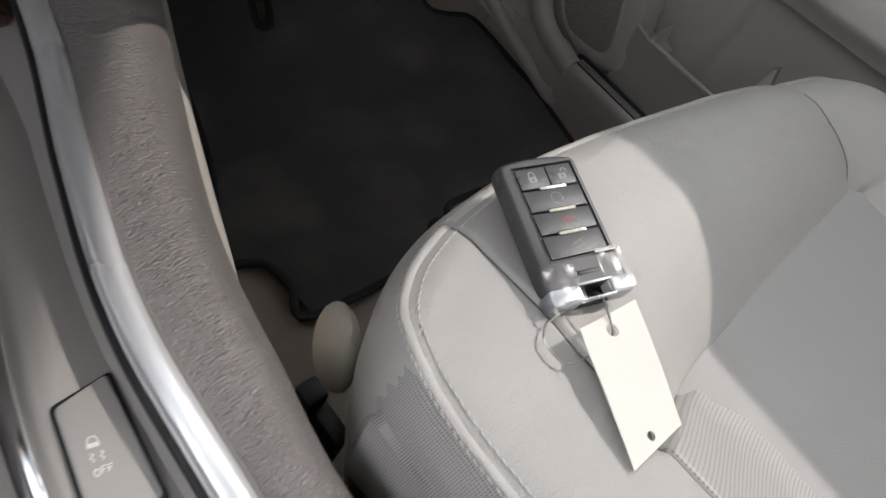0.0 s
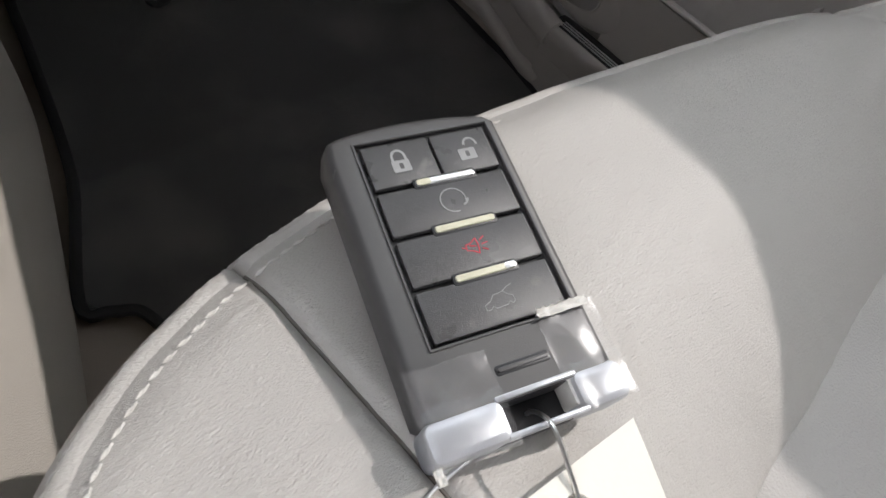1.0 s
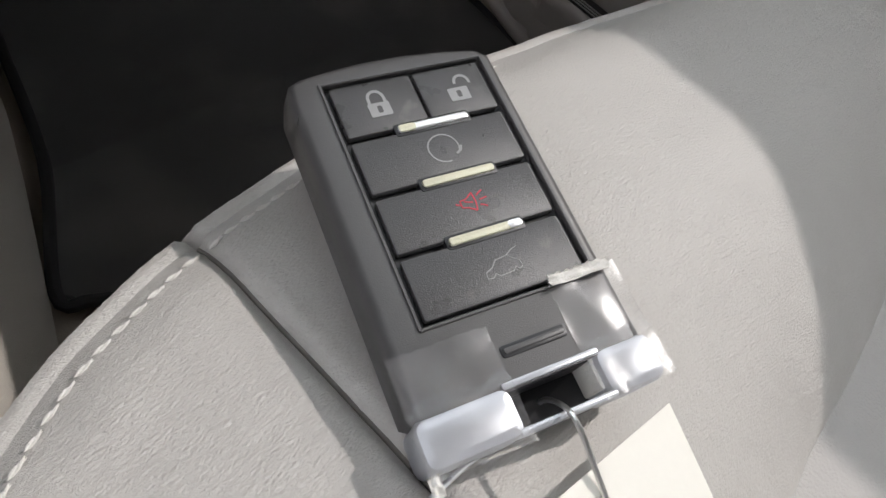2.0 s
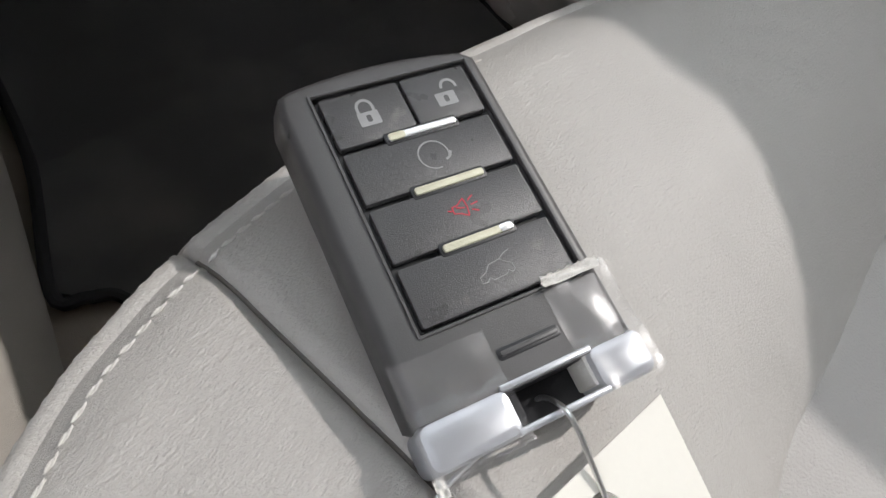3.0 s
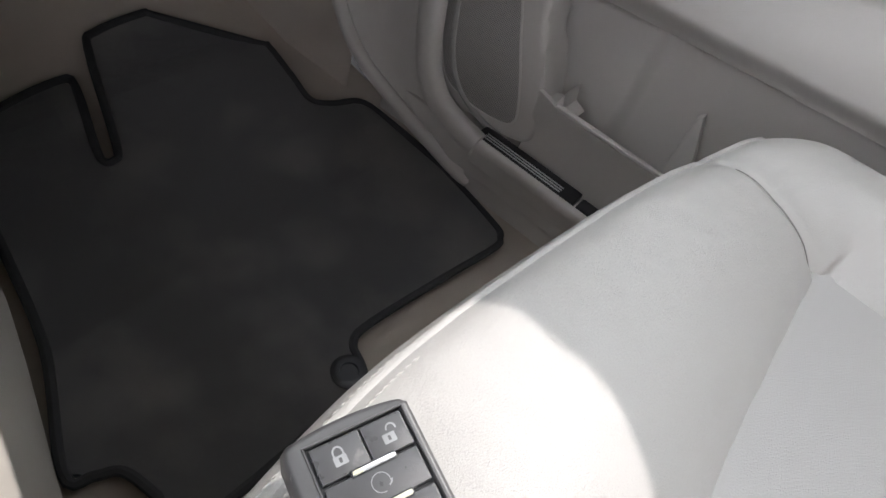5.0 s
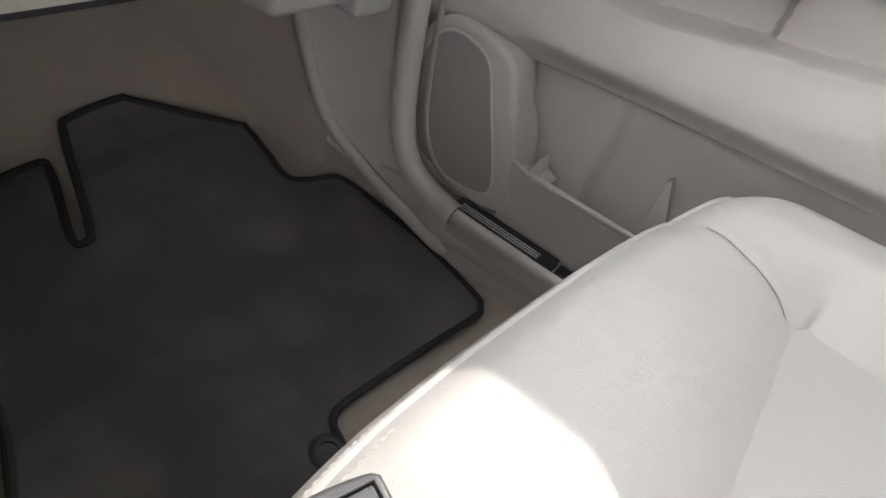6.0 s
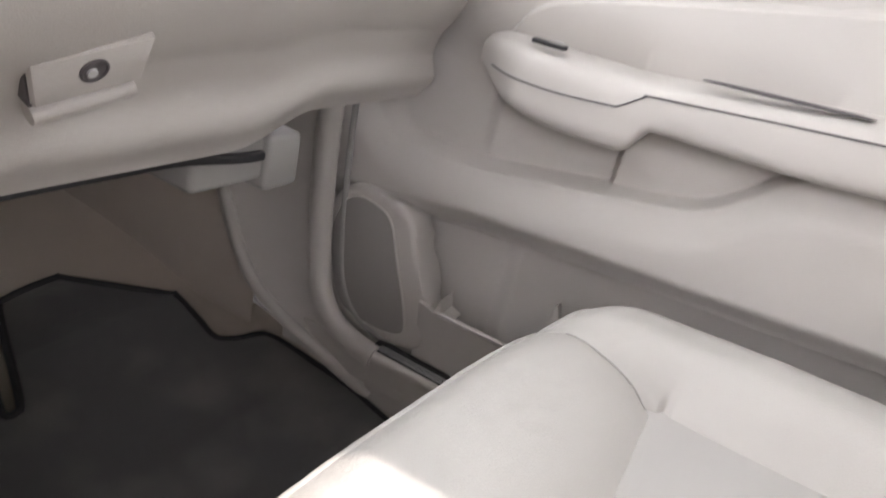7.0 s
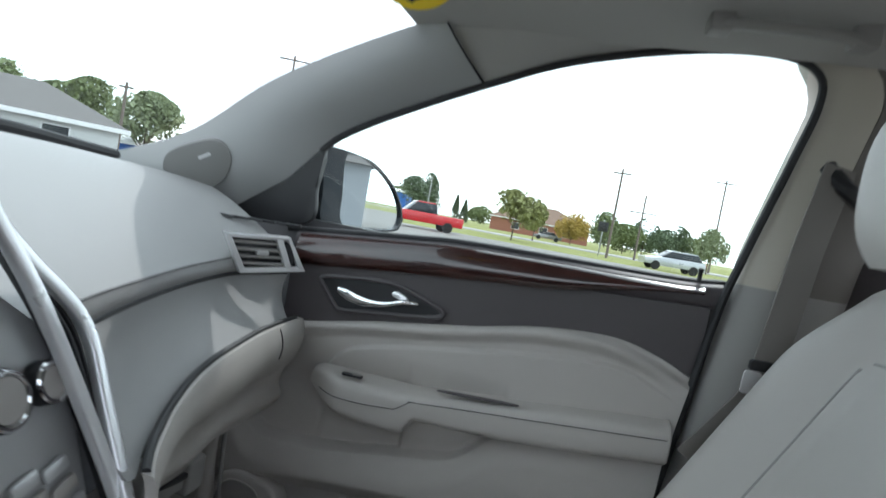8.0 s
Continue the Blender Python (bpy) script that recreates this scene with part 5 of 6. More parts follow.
knob(-0.034, 0.014, 0.0165, "dark round knob with chrome ring")
knob(-0.078, 0.012, 0.022, "dark round dial with chrome ring")
for row in range(4):
    for col in range(2):
        part("stack_button", prism(rounded(0.026, 0.011, 0.003), 0.0, 0.004, SF @ pose(-0.035 - 0.030 * col + 0.006 * row, -0.050 - 0.0165 * row, 0.0, 0, 0, 12), 0.0012), SILVER if row in (0, 2) else CONSOLE, stack, "small grey console button")
part("screen_hood", box(-0.20, 0.020, 0.10, 0.16, 0.65, 0.795, 0.008), BLACK, stack, "dark display housing")
part("wood_strip", sweep(spline([SF @ Vector((-0.12, -0.03, 0.002)), SF @ Vector((-0.085, -0.075, 0.004)), SF @ Vector((-0.05, -0.13, 0.006))], 20), rounded(0.018, 0.006, 0.002), up=(0, -1, 0.3)), TAN_TRIM, stack, "brown wood trim edge")

# switch on the console plate
CS = frame_of((-0.008, -0.040, 0.2655), (0.94, -0.28, 0.05), (-0.3, -0.94, 0.0))
def corners(grow, radius=0.0025):
    """The switch's slanted outline, rounded at its corners."""
    raw = [Vector((-0.0088 - grow, -0.035 - grow)), Vector((0.0155 + grow, -0.028 - grow)), Vector((0.0042 + grow, 0.0268 + grow)), Vector((-0.0157 - grow, 0.0178 + grow))]
    out = []
    for k in range(4):
        p, q, r = raw[k - 1], raw[k], raw[(k + 1) % 4]
        a, b = q + (p - q).normalized() * radius, q + (r - q).normalized() * radius
        out += [tuple(a * (1 - t) ** 2 + q * 2 * t * (1 - t) + b * t * t) for t in (0, 0.33, 0.67, 1)]
    return out


part("switch", prism(corners(0.0), -0.004, 0.0035, CS, 0.0012), CONSOLE, console, "grey traction switch")
part("switch_gap", prism(corners(0.0018), -0.005, 0.0008, CS, 0.0003), BLACK, console)


def switch_mark(points, width, cx, cy, closed=False):
    line = [CS @ Vector((cx + x, cy + y, 0.00362)) for x, y in points]
    part("switch_mark", sweep(line, [(-width / 2, -0.0001), (width / 2, -0.0001), (width / 2, 0.0001), (-width / 2, 0.0001)], up=CS.to_3x3() @ Vector((0, 0, 1)), closed_path=closed), PRINT_PALE, console, smooth=False)


# small car with two wavy skid lines and the word OFF
switch_mark([(-0.0019, -0.0004), (-0.0013, 0.0018), (0.0011, 0.0018), (0.0019, -0.0004)], 0.0005, -0.0046, 0.0005)
switch_mark([(-0.0022, 0.0), (0.0022, 0.0)], 0.0018, -0.0046, -0.0010)
for side in (-0.0052, -0.0017):
    switch_mark([(-0.0005, 0.0020), (0.0007, 0.0012), (-0.0008, 0.0002), (0.0006, -0.0010), (0.0, -0.0016)], 0.0005, side - 0.0004, -0.0060)
switch_mark([(0.0009 * cos(t), 0.0014 * sin(t)) for t in lin(0, 2 * pi, 16, endpoint=False)], 0.0005, -0.0049, -0.0119, True)
for cx in (-0.0031, -0.0009):
    switch_mark([(0.0, -0.0014), (0.0, 0.0014), (0.0015, 0.0014)], 0.0005, cx, -0.0114)
    switch_mark([(0.0, 0.0001), (0.0012, 0.0001)], 0.0005, cx, -0.0114)
part("left_strip", sweep([(x - 0.044 - 0.012 * smooth(0.1, -0.1, y), y, z - 0.012) for x, y, z in SM["strip"]], ring(0.005, 10, 0.6)), CHROME_BRIGHT, console, "bright chrome strip")

# ---------------------------------------------------------------- key fob
KO = Vector((0.1927, -0.0424, 0.3307))
KEY = frame_of(KO, (0.932, -0.345, 0.111), (-0.336, -0.937, -0.098))
key = thing("key_fob", (0.197, -0.078, 0.315), "worn dark grey five-button key fob with taped chrome end", "key fob")
GREY_FOB = surface("fob_plastic", (0.080, 0.077, 0.077), 0.40, vary=0.10, big=60, fine=4000, bump=0.5, depth=0.00010)
PAD = surface("fob_rubber", (0.066, 0.064, 0.065), 0.30, vary=0.12, big=120, fine=4200, bump=0.8, depth=0.00013, fleck=((0.20, 0.19, 0.18), 130, 0.63, 0.85))
KC = (0.017, -0.030)


def around(fn, n=96):
    return [fn(2 * pi * k / n) for k in range(n)]


def box_ray(a, x0, x1, y0, y1):
    """Where a ray from the middle of the fob leaves a rectangle."""
    c, s = cos(a), sin(a)
    tx = (x1 - KC[0]) / c if c > 1e-9 else ((x0 - KC[0]) / c if c < -1e-9 else 1e9)
    ty = (y1 - KC[1]) / s if s > 1e-9 else ((y0 - KC[1]) / s if s < -1e-9 else 1e9)
    t = min(tx, ty)
    return KC[0] + c * t, KC[1] + s * t


def fob_ring(inset, z):
    pts = []
    for k in range(120):
        a = 2 * pi * k / 120
        x, y = box_ray(a, -0.0080 + inset, 0.0384 - inset, -0.066, 0.0062 - inset)
        # rounded upper corners and bowed top
        dx = min(x + 0.0080, 0.0384 - x)
        if y > -0.004:
            bow = 0.0028 * ((x - 0.0144) / 0.0245) ** 2
            y -= bow
            if dx < 0.005:
                y -= edge_drop(dx, 0.005) * 0.9
        pts.append(KEY @ Vector((x, y, z)))
    return pts


def rect_ring(x0, x1, y0, y1, z):
    return [KEY @ Vector((*box_ray(2 * pi * k / 120, x0, x1, y0, y1), z)) for k in range(120)]


part("shell", loft([fob_ring(0.004, -0.0135), fob_ring(0.0012, -0.0115), fob_ring(-0.0002, -0.0075), fob_ring(0.0006, -0.0040), fob_ring(0.0012, -0.0014), fob_ring(0.0022, -0.0003), fob_ring(0.0030, 0.0),
                    rect_ring(-0.0007, 0.0347, -0.0522, 0.0006, 0.0), rect_ring(-0.0007, 0.0347, -0.0522, 0.0006, -0.0018)]), GREY_FOB, key, "dark grey plastic shell")


def fob_box(x0, x1, y0, y1, z0, z1, bev=0.0003, r=0.0006):
    return prism([(x + (x0 + x1) / 2, y + (y0 + y1) / 2) for x, y in rounded(x1 - x0, y1 - y0, r, 3)], z0, z1, KEY, bev)


part("panel_floor", fob_box(0.0, 0.034, -0.0516, 0.0, -0.0022, -0.0016, 0.0), BLACK, key, "black recessed panel floor")
rim = [(-0.0004, 0.0003), (0.0344, 0.0003), (0.0344, -0.0519), (-0.0004, -0.0519)]
for (ax, ay), (bx_, by_) in zip(rim, rim[1:] + rim[:1]):
    part("panel_rim", sweep([KEY @ Vector((ax, ay, 0.0001)), KEY @ Vector(((ax + bx_) / 2, (ay + by_) / 2, 0.0001)), KEY @ Vector((bx_, by_, 0.0001))], ring(0.00038, 6), up=KEY.to_3x3() @ Vector((0, 0, 1))), GREY_FOB, key)
ROWS = [(-0.0010, -0.0128), (-0.0140, -0.0254), (-0.0266, -0.0379), (-0.0391, -0.0508)]
for k, (y1, y0) in enumerate(ROWS):
    for x0, x1 in ((0.0010, 0.0177), (0.0184, 0.0330)) if k == 0 else ((0.0010, 0.0330),):
        part("button", fob_box(x0, x1, y0, y1, -0.0016, 0.0001, 0.00035), PAD, key, "worn grey rubber button")
for k, yc in enumerate((-0.0134, -0.0260, -0.0385)):
    part("bar_seat", fob_box(0.0100, 0.0260, yc - 0.0014, yc + 0.0014, -0.0016, 0.00025, 0.0001), BLACK, key)
    part("accent_bar", fob_box(0.0106, 0.0255, yc - 0.0008, yc + 0.0008, -0.001, 0.0008, 0.0003), (CHROME, PALE_BAR, PALE_BAR)[k], key,
         ("chrome accent bar", "worn pale accent bar", "worn pale accent bar")[k])
part("bare_patch", fob_box(0.0107, 0.0143, -0.0142, -0.0126, -0.001, 0.00088, 0.0002), PALE_BAR, key, "bare pale patch of the bar")
part("chrome_patch", fob_box(0.0225, 0.0254, -0.0393, -0.0377, -0.001, 0.00088, 0.0002), CHROME, key, "remaining chrome of the bar")


def mark(points, width, material, name="symbol", closed=False):
    line = [KEY @ Vector((x, y, 0.00012)) for x, y in points]
    return part(name, sweep(line, [(-width / 2, -0.00004), (width / 2, -0.00004), (width / 2, 0.00005), (-width / 2, 0.00005)], up=KEY.to_3x3() @ Vector((0, 0, 1)), closed_path=closed), material, key, smooth=False)


def padlock(cx, cy, open_):
    body = fob_box(cx - 0.0022, cx + 0.0022, cy - 0.0030, cy + 0.0002, 0.00008, 0.00018, 0.0, 0.0003)
    part("symbol", body, PRINT_WHITE, key, smooth=False)
    part("keyhole", fob_box(cx - 0.0005, cx + 0.0005, cy - 0.0022, cy - 0.0006, 0.0001, 0.00022, 0.0, 0.0003), PAD, key, smooth=False)
    off = 0.0016 if open_ else 0.0
    arc = [(cx + off + 0.0016 * cos(a), cy + 0.0012 + 0.0018 * sin(a)) for a in lin(0 if not open_ else -0.2, pi, 14)]
    if not open_:
        arc = [(cx + 0.0016, cy + 0.0002)] + arc + [(cx - 0.0016, cy + 0.0002)]
    mark(arc, 0.0006, PRINT_WHITE)


padlock(0.0092, -0.0064, False)
padlock(0.0262, -0.0066, True)
mark([(0.0178 + 0.0031 * cos(a), -0.0194 + 0.0031 * sin(a)) for a in lin(radians(-25), radians(280), 30)], 0.0003, PRINT_WHITE)
mark([(0.0198, -0.0212), (0.0209, -0.0206), (0.0214, -0.0196)], 0.0005, PRINT_WHITE)
HORN = [[(0.0160, -0.0312), (0.0160, -0.0326), (0.0172, -0.0329), (0.0186, -0.0338)], [(0.0160, -0.0312), (0.0172, -0.0311), (0.0188, -0.0300)], [(0.0188, -0.0300), (0.0190, -0.0319), (0.0186, -0.0338)],
        [(0.0150, -0.0316), (0.0155, -0.0319), (0.0160, -0.0320)], [(0.0168, -0.0315), (0.0176, -0.0318), (0.0184, -0.0320)], [(0.0196, -0.0308), (0.0203, -0.0303), (0.0210, -0.0300)], [(0.0198, -0.0318), (0.0206, -0.0317), (0.0214, -0.0316)],
        [(0.0196, -0.0328), (0.0203, -0.0331), (0.0209, -0.0335)]]
for pts in HORN:
    mark(pts, 0.00026, PRINT_RED, "horn_symbol")
CAR = [(0.0146, -0.0471), (0.0147, -0.0459), (0.0162, -0.0453), (0.0173, -0.0441), (0.0197, -0.0438), (0.0209, -0.0449), (0.0217, -0.0453), (0.0218, -0.0466), (0.0211, -0.0470), (0.0205, -0.0463), (0.0199, -0.0470), (0.0170, -0.0472), (0.0164, -0.0465), (0.0157, -0.0472)]
mark(CAR, 0.00018, PRINT_WHITE, closed=True)
mark([(0.0197, -0.0438), (0.0210, -0.0430), (0.0224, -0.0426)], 0.00018, PRINT_WHITE)
part("grip_slot", fob_box(0.0110, 0.0238, -0.0610, -0.0588, -0.001, 0.00022, 0.0001, 0.0006), BLACK, key, "dark slot above the ring hole")
part("grip_bar", fob_box(0.0115, 0.0233, -0.0604, -0.0594, -0.001, 0.00050, 0.0002, 0.0004), GREY_FOB, key)
# chrome end with a slot for the ring
cap = part("end_cap", merge(fob_box(-0.0076, 0.0098, -0.0735, -0.0650, -0.0125, 0.0006, 0.0016, 0.002), fob_box(0.0262, 0.0382, -0.0735, -0.0650, -0.0125, 0.0006, 0.0016, 0.002),
                            fob_box(0.0085, 0.0275, -0.0735, -0.0722, -0.0030, 0.0003, 0.0004, 0.0004), fob_box(0.0085, 0.0275, -0.0658, -0.0646, -0.0030, 0.0004, 0.0003, 0.0004)), CAP_CHROME, key, "hazy chrome end cap")
part("slot_floor", merge(fob_box(0.0085, 0.0275, -0.0733, -0.0650, -0.0125, -0.0085, 0.0004, 0.0004), fob_box(0.0090, 0.0272, -0.0662, -0.0645, -0.0105, -0.0012, 0.0)), BLACK, key, "dark hollow of the ring slot")
part("slot_scrap", fob_box(0.0255, 0.0272, -0.0715, -0.0655, -0.0085, -0.0010, 0.0003, 0.0005), TAPE_EDGE, key, "pale paper scrap in the slot")


def tape_sheet(x0, x1, y0, y1, z, seed):
    rng = random.Random(seed)
    ph = rng.random() * 6

    def at(u, v):
        x, y = x0 + (x1 - x0) * u, y0 + (y1 - y0) * v
        lift = 0.00035 * sin(9 * u + ph) * sin(7 * v + ph) + 0.0006 * (smooth(0.9, 1, v) + smooth(0.08, 0, v)) * rng.random()
        return KEY @ Vector((x, y + 0.00018 * sin(95 * u + ph) * (v > 0.95), z + lift + (0.0007 if y < -0.064 else 0)))
    return sheet(at, lin(0, 1, 22), lin(0, 1, 22), 0.00006, KEY.to_3x3() @ Vector((0, 0, -1)))


part("tape", tape_sheet(-0.0080, 0.0103, -0.0748, -0.0548, 0.0006, 3), TAPE, key, "clear peeling tape")
part("tape", tape_sheet(0.0242, 0.0388, -0.0735, -0.0508, 0.0006, 5), TAPE, key, "clear peeling tape")
part("tape_ridge", tape_sheet(0.0246, 0.0372, -0.0524, -0.0502, 0.0012, 8), TAPE_EDGE, key, "crumpled tape end")
part("tape_ridge", tape_sheet(-0.0082, -0.0062, -0.0768, -0.0735, -0.0008, 9), TAPE_EDGE, key, "crumpled tape end")

# ---------------------------------------------------------------- tag and ring
TAG = frame_of((0.1750, -0.1510, 0.3222), (0.95, -0.27, 0.0), (-0.44, -0.88, 0.0))
CARD = [(0.0198, 0.0295), (-0.0200, 0.0240), (-0.0290, -0.0370), (0.0050, -0.0290)]


def tag_mesh(holes):
    """A card with two punched holes: strips round each hole joined with the plain field."""
    bm = bmesh.new()
    outline = [bm.verts.new((x, y, 0)) for x, y in CARD]
    edges = [bm.edges.new((outline[i], outline[(i + 1) % len(outline)])) for i in range(len(outline))]
    for hx_, hy_, hr in holes:
        rim_v = [bm.verts.new((hx_ + hr * cos(a), hy_ + hr * sin(a), 0)) for a in lin(0, 2 * pi, 18, endpoint=False)]
        edges += [bm.edges.new((rim_v[i], rim_v[(i + 1) % 18])) for i in range(18)]
    bmesh.ops.triangle_fill(bm, edges=edges, use_beauty=True)
    up = bmesh.ops.extrude_face_region(bm, geom=bm.faces[:])
    for v in [e for e in up["geom"] if isinstance(e, bmesh.types.BMVert)]:
        v.co.z = 0.0005
    for y in lin(-0.03, 0.03, 14):
        bmesh.ops.bisect_plane(bm, geom=bm.verts[:] + bm.edges[:] + bm.faces[:], plane_co=(0, y, 0), plane_no=(0, 1, 0))
    for v in bm.verts:
        v.co.z += 0.0016 * sin((v.co.y + 0.03) * 40) + 0.0012 * smooth(-0.012, -0.02, v.co.x) * smooth(0.015, 0.024, v.co.y)
    bmesh.ops.transform(bm, matrix=TAG, verts=bm.verts)
    return bm


tag = tagged(part("key_tag", tag_mesh([(-0.0030, 0.0190, 0.0032), (-0.0130, -0.0280, 0.0021)]), PAPER, smooth=False), "blank cream card key tag with punched holes", "key tag")
slot = [KEY @ Vector(q) for q in ((0.0170, -0.0690, -0.0060), (0.0168, -0.0712, 0.0002), (0.0170, -0.0745, 0.0022))]
hole = TAG @ Vector((-0.0030, 0.0180, 0.0012))
loop = spline(slot + [hole + Vector((0.004, 0.008, 0.0022)), hole, hole + Vector((-0.005, -0.002, -0.0040)), (0.160, -0.1335, 0.3195), (0.150, -0.131, 0.3187), (0.147, -0.124, 0.3185), (0.149, -0.116, 0.3180),
                      (0.160, -0.111, 0.3160), KEY @ Vector((0.0150, -0.0700, -0.0110))], 110, closed=True)
wire = sweep([Vector(q) for q in loop], ring(0.00050, 8), closed_path=True)
wire_ob = tagged(part("key_ring", wire, WIRE), "thin steel wire loop through fob and tag", "key ring")

# ---------------------------------------------------------------- outside
GZ = -0.45
EYE = Vector((-0.355, -0.275, 0))
GRASS = surface("grass", (0.27, 0.28, 0.10), 0.9, vary=0.3, big=0.25, fine=9, bump=0.4, depth=0.05)
ASPHALT = surface("asphalt", (0.24, 0.23, 0.215), 0.9, vary=0.12, big=0.2, fine=40, bump=0.3, depth=0.01)
ROAD = surface("concrete_road", (0.34, 0.33, 0.31), 0.9, vary=0.1, big=0.2, fine=30, bump=0.2, depth=0.01)
BARK = surface("bark", (0.10, 0.075, 0.055), 0.9, vary=0.3, big=5, fine=30, bump=0.6, depth=0.02)
POLE = surface("weathered_pole", (0.16, 0.13, 0.11), 0.85, vary=0.2, big=2, fine=20, bump=0.3, depth=0.01)
METAL_POLE = surface("grey_metal_pole", (0.45, 0.46, 0.47), 0.5, vary=0.1, bump=0.0)
ROOF = surface("grey_shingle", (0.16, 0.15, 0.145), 0.9, vary=0.2, big=1.5, fine=12, bump=0.5, depth=0.02)
SIDING = surface("pale_siding", (0.62, 0.63, 0.62), 0.7, vary=0.06, big=0.8, fine=8, bump=0.2, depth=0.01)
SIDING_GREY = surface("grey_siding", (0.34, 0.36, 0.38), 0.7, vary=0.08, big=0.8, fine=8, bump=0.2, depth=0.01)
BRICKWORK = surface("red_brown_brick", (0.30, 0.13, 0.09), 0.85, vary=0.2, big=1.0, fine=14, bump=0.3, depth=0.01)
ROOF_BROWN = surface("brown_shingle", (0.24, 0.16, 0.12), 0.9, vary=0.2, big=1.5, fine=12, bump=0.5, depth=0.02)
BLUE = surface("blue_panel", (0.03, 0.12, 0.42), 0.5, vary=0.1, big=1, bump=0.0)
WHITE = surface("white_paint", (0.8, 0.8, 0.8), 0.5, vary=0.04, big=1, bump=0.0)
DARK_GLASS = surface("dark_window_glass", (0.03, 0.035, 0.04), 0.08, vary=0.1, big=2, bump=0.0)
TYRE = surface("tyre_rubber", (0.02, 0.02, 0.02), 0.8, vary=0.2, big=4, bump=0.0)


def at(az, d, z=0.0):
    a = radians(az)
    return Vector((EYE.x + d * cos(a), EYE.y + d * sin(a), GZ + z))


part("ground", box(-300, 900, -700, 700, GZ - 0.5, GZ, 0.0), GRASS)
tagged(bpy.data.objects["ground"], "wide green grass reaching the horizon", "ground", kind="structure")
part("parking_lot", box(-60, 47, -90, 45, GZ - 0.3, GZ + 0.02, 0.0), ASPHALT)
tagged(bpy.data.objects["parking_lot"], "grey asphalt parking lot", "parking lot", kind="structure")
part("road", box(72, 88, -500, 500, GZ - 0.3, GZ + 0.015, 0.0), ROAD)
tagged(bpy.data.objects["road"], "pale grey road beyond the verge", "road", kind="structure")
part("path", box(40, 110, 44.5, 47.5, GZ - 0.3, GZ + 0.03, 0.0), ROAD)
tagged(bpy.data.objects["path"], "pale concrete path through grass", "path", kind="structure")


def leaf_mat(name, color):
    return surface(name, color, 0.7, vary=0.35, big=0.9, fine=6, bump=0.0, sheen=0.1)


LEAVES = {k: leaf_mat(k + "_leaves", c) for k, c in (("green", (0.18, 0.22, 0.09)), ("olive", (0.25, 0.26, 0.10)), ("dark", (0.12, 0.16, 0.09)), ("yellow", (0.42, 0.30, 0.07)), ("pale", (0.25, 0.29, 0.16)))}


def leaf_cloud(rng, h, w, base, conic, count, size):
    """Many small tilted leaf clusters filling an uneven crown."""
    verts, faces = [], []
    lobes = [(rng.uniform(-0.35, 0.35) * w, rng.uniform(-0.35, 0.35) * w, rng.uniform(0.25, 0.85)) for _ in range(7)]
    while len(faces) < count * 2:
        lx, ly, lz = rng.choice(lobes)
        r = rng.uniform(0.10, 0.26) * w
        px, py = lx + rng.gauss(0, r * 0.6), ly + rng.gauss(0, r * 0.6)
        t = min(1, max(0, lz + rng.gauss(0, 0.16)))
        lim = (1 - t) * 0.5 + 0.04 if conic else 0.5 * math.sqrt(max(0.02, 1 - (2 * t - 0.85) ** 2 / 1.4))
        q = math.hypot(px, py)
        if q > lim * w:
            px, py = px * lim * w / q, py * lim * w / q
        c = Vector((px, py, base + t * (h - base)))
        turn = Euler((rng.uniform(-1.2, 1.2), rng.uniform(-1.2, 1.2), rng.uniform(0, 6.28))).to_matrix()
        s = size * rng.uniform(0.6, 1.5)
        k = len(verts)
        for p in ((-1, 0, 0), (0, -0.6, 0.25), (1, 0, 0), (0, 0.6, 0.25)):
            verts.append(c + turn @ Vector(p) * s)
        faces += [(k, k + 1, k + 2), (k, k + 2, k + 3)]
    me = bpy.data.meshes.new("crown")
    me.from_pydata([tuple(v) for v in verts], [], faces)
    return me


def tree(az, d, h, w, tone, label, conic=False, base=None, seed=1):
    rng = random.Random(seed)
    p = at(az, d)
    base = h * 0.28 if base is None else base
    t = thing("tree", p, label, "tree", "trees beyond the parking lot")
    top = h * 0.75
    trunk = sweep([p + Vector((0.12 * sin(3 * k), 0.1 * cos(2 * k), top * k)) for k in lin(0, 1, 8)], ring(0.045 * h ** 0.8 * 0.5, 8), up=(1, 0, 0), scale=lambda q: 1 - 0.75 * q)
    for k in range(5):
        a, z0 = 1.26 * k + rng.random(), base * rng.uniform(0.85, 1.3)
        tip = p + Vector((cos(a) * w * 0.33, sin(a) * w * 0.33, min(h * 0.85, z0 + h * 0.3)))
        trunk = merge(trunk, sweep([p + Vector((0, 0, z0)), (p + Vector((0, 0, z0)) + tip) / 2 + Vector((0, 0, -0.1)), tip], ring(0.02 * h ** 0.8 * 0.5, 6), up=(1, 0, 0.1), scale=lambda q: 1 - 0.7 * q))
    part("trunk", trunk, BARK, t)
    me = leaf_cloud(rng, h, w, base, conic, 2600, 0.042 * max(w, 3.0) ** 0.8 + 0.04)
    crown = part("crown", me, LEAVES[tone], t, smooth=False)
    crown.location = p - Vector(t.location)
    crown.matrix_parent_inverse = Matrix.Identity(4)


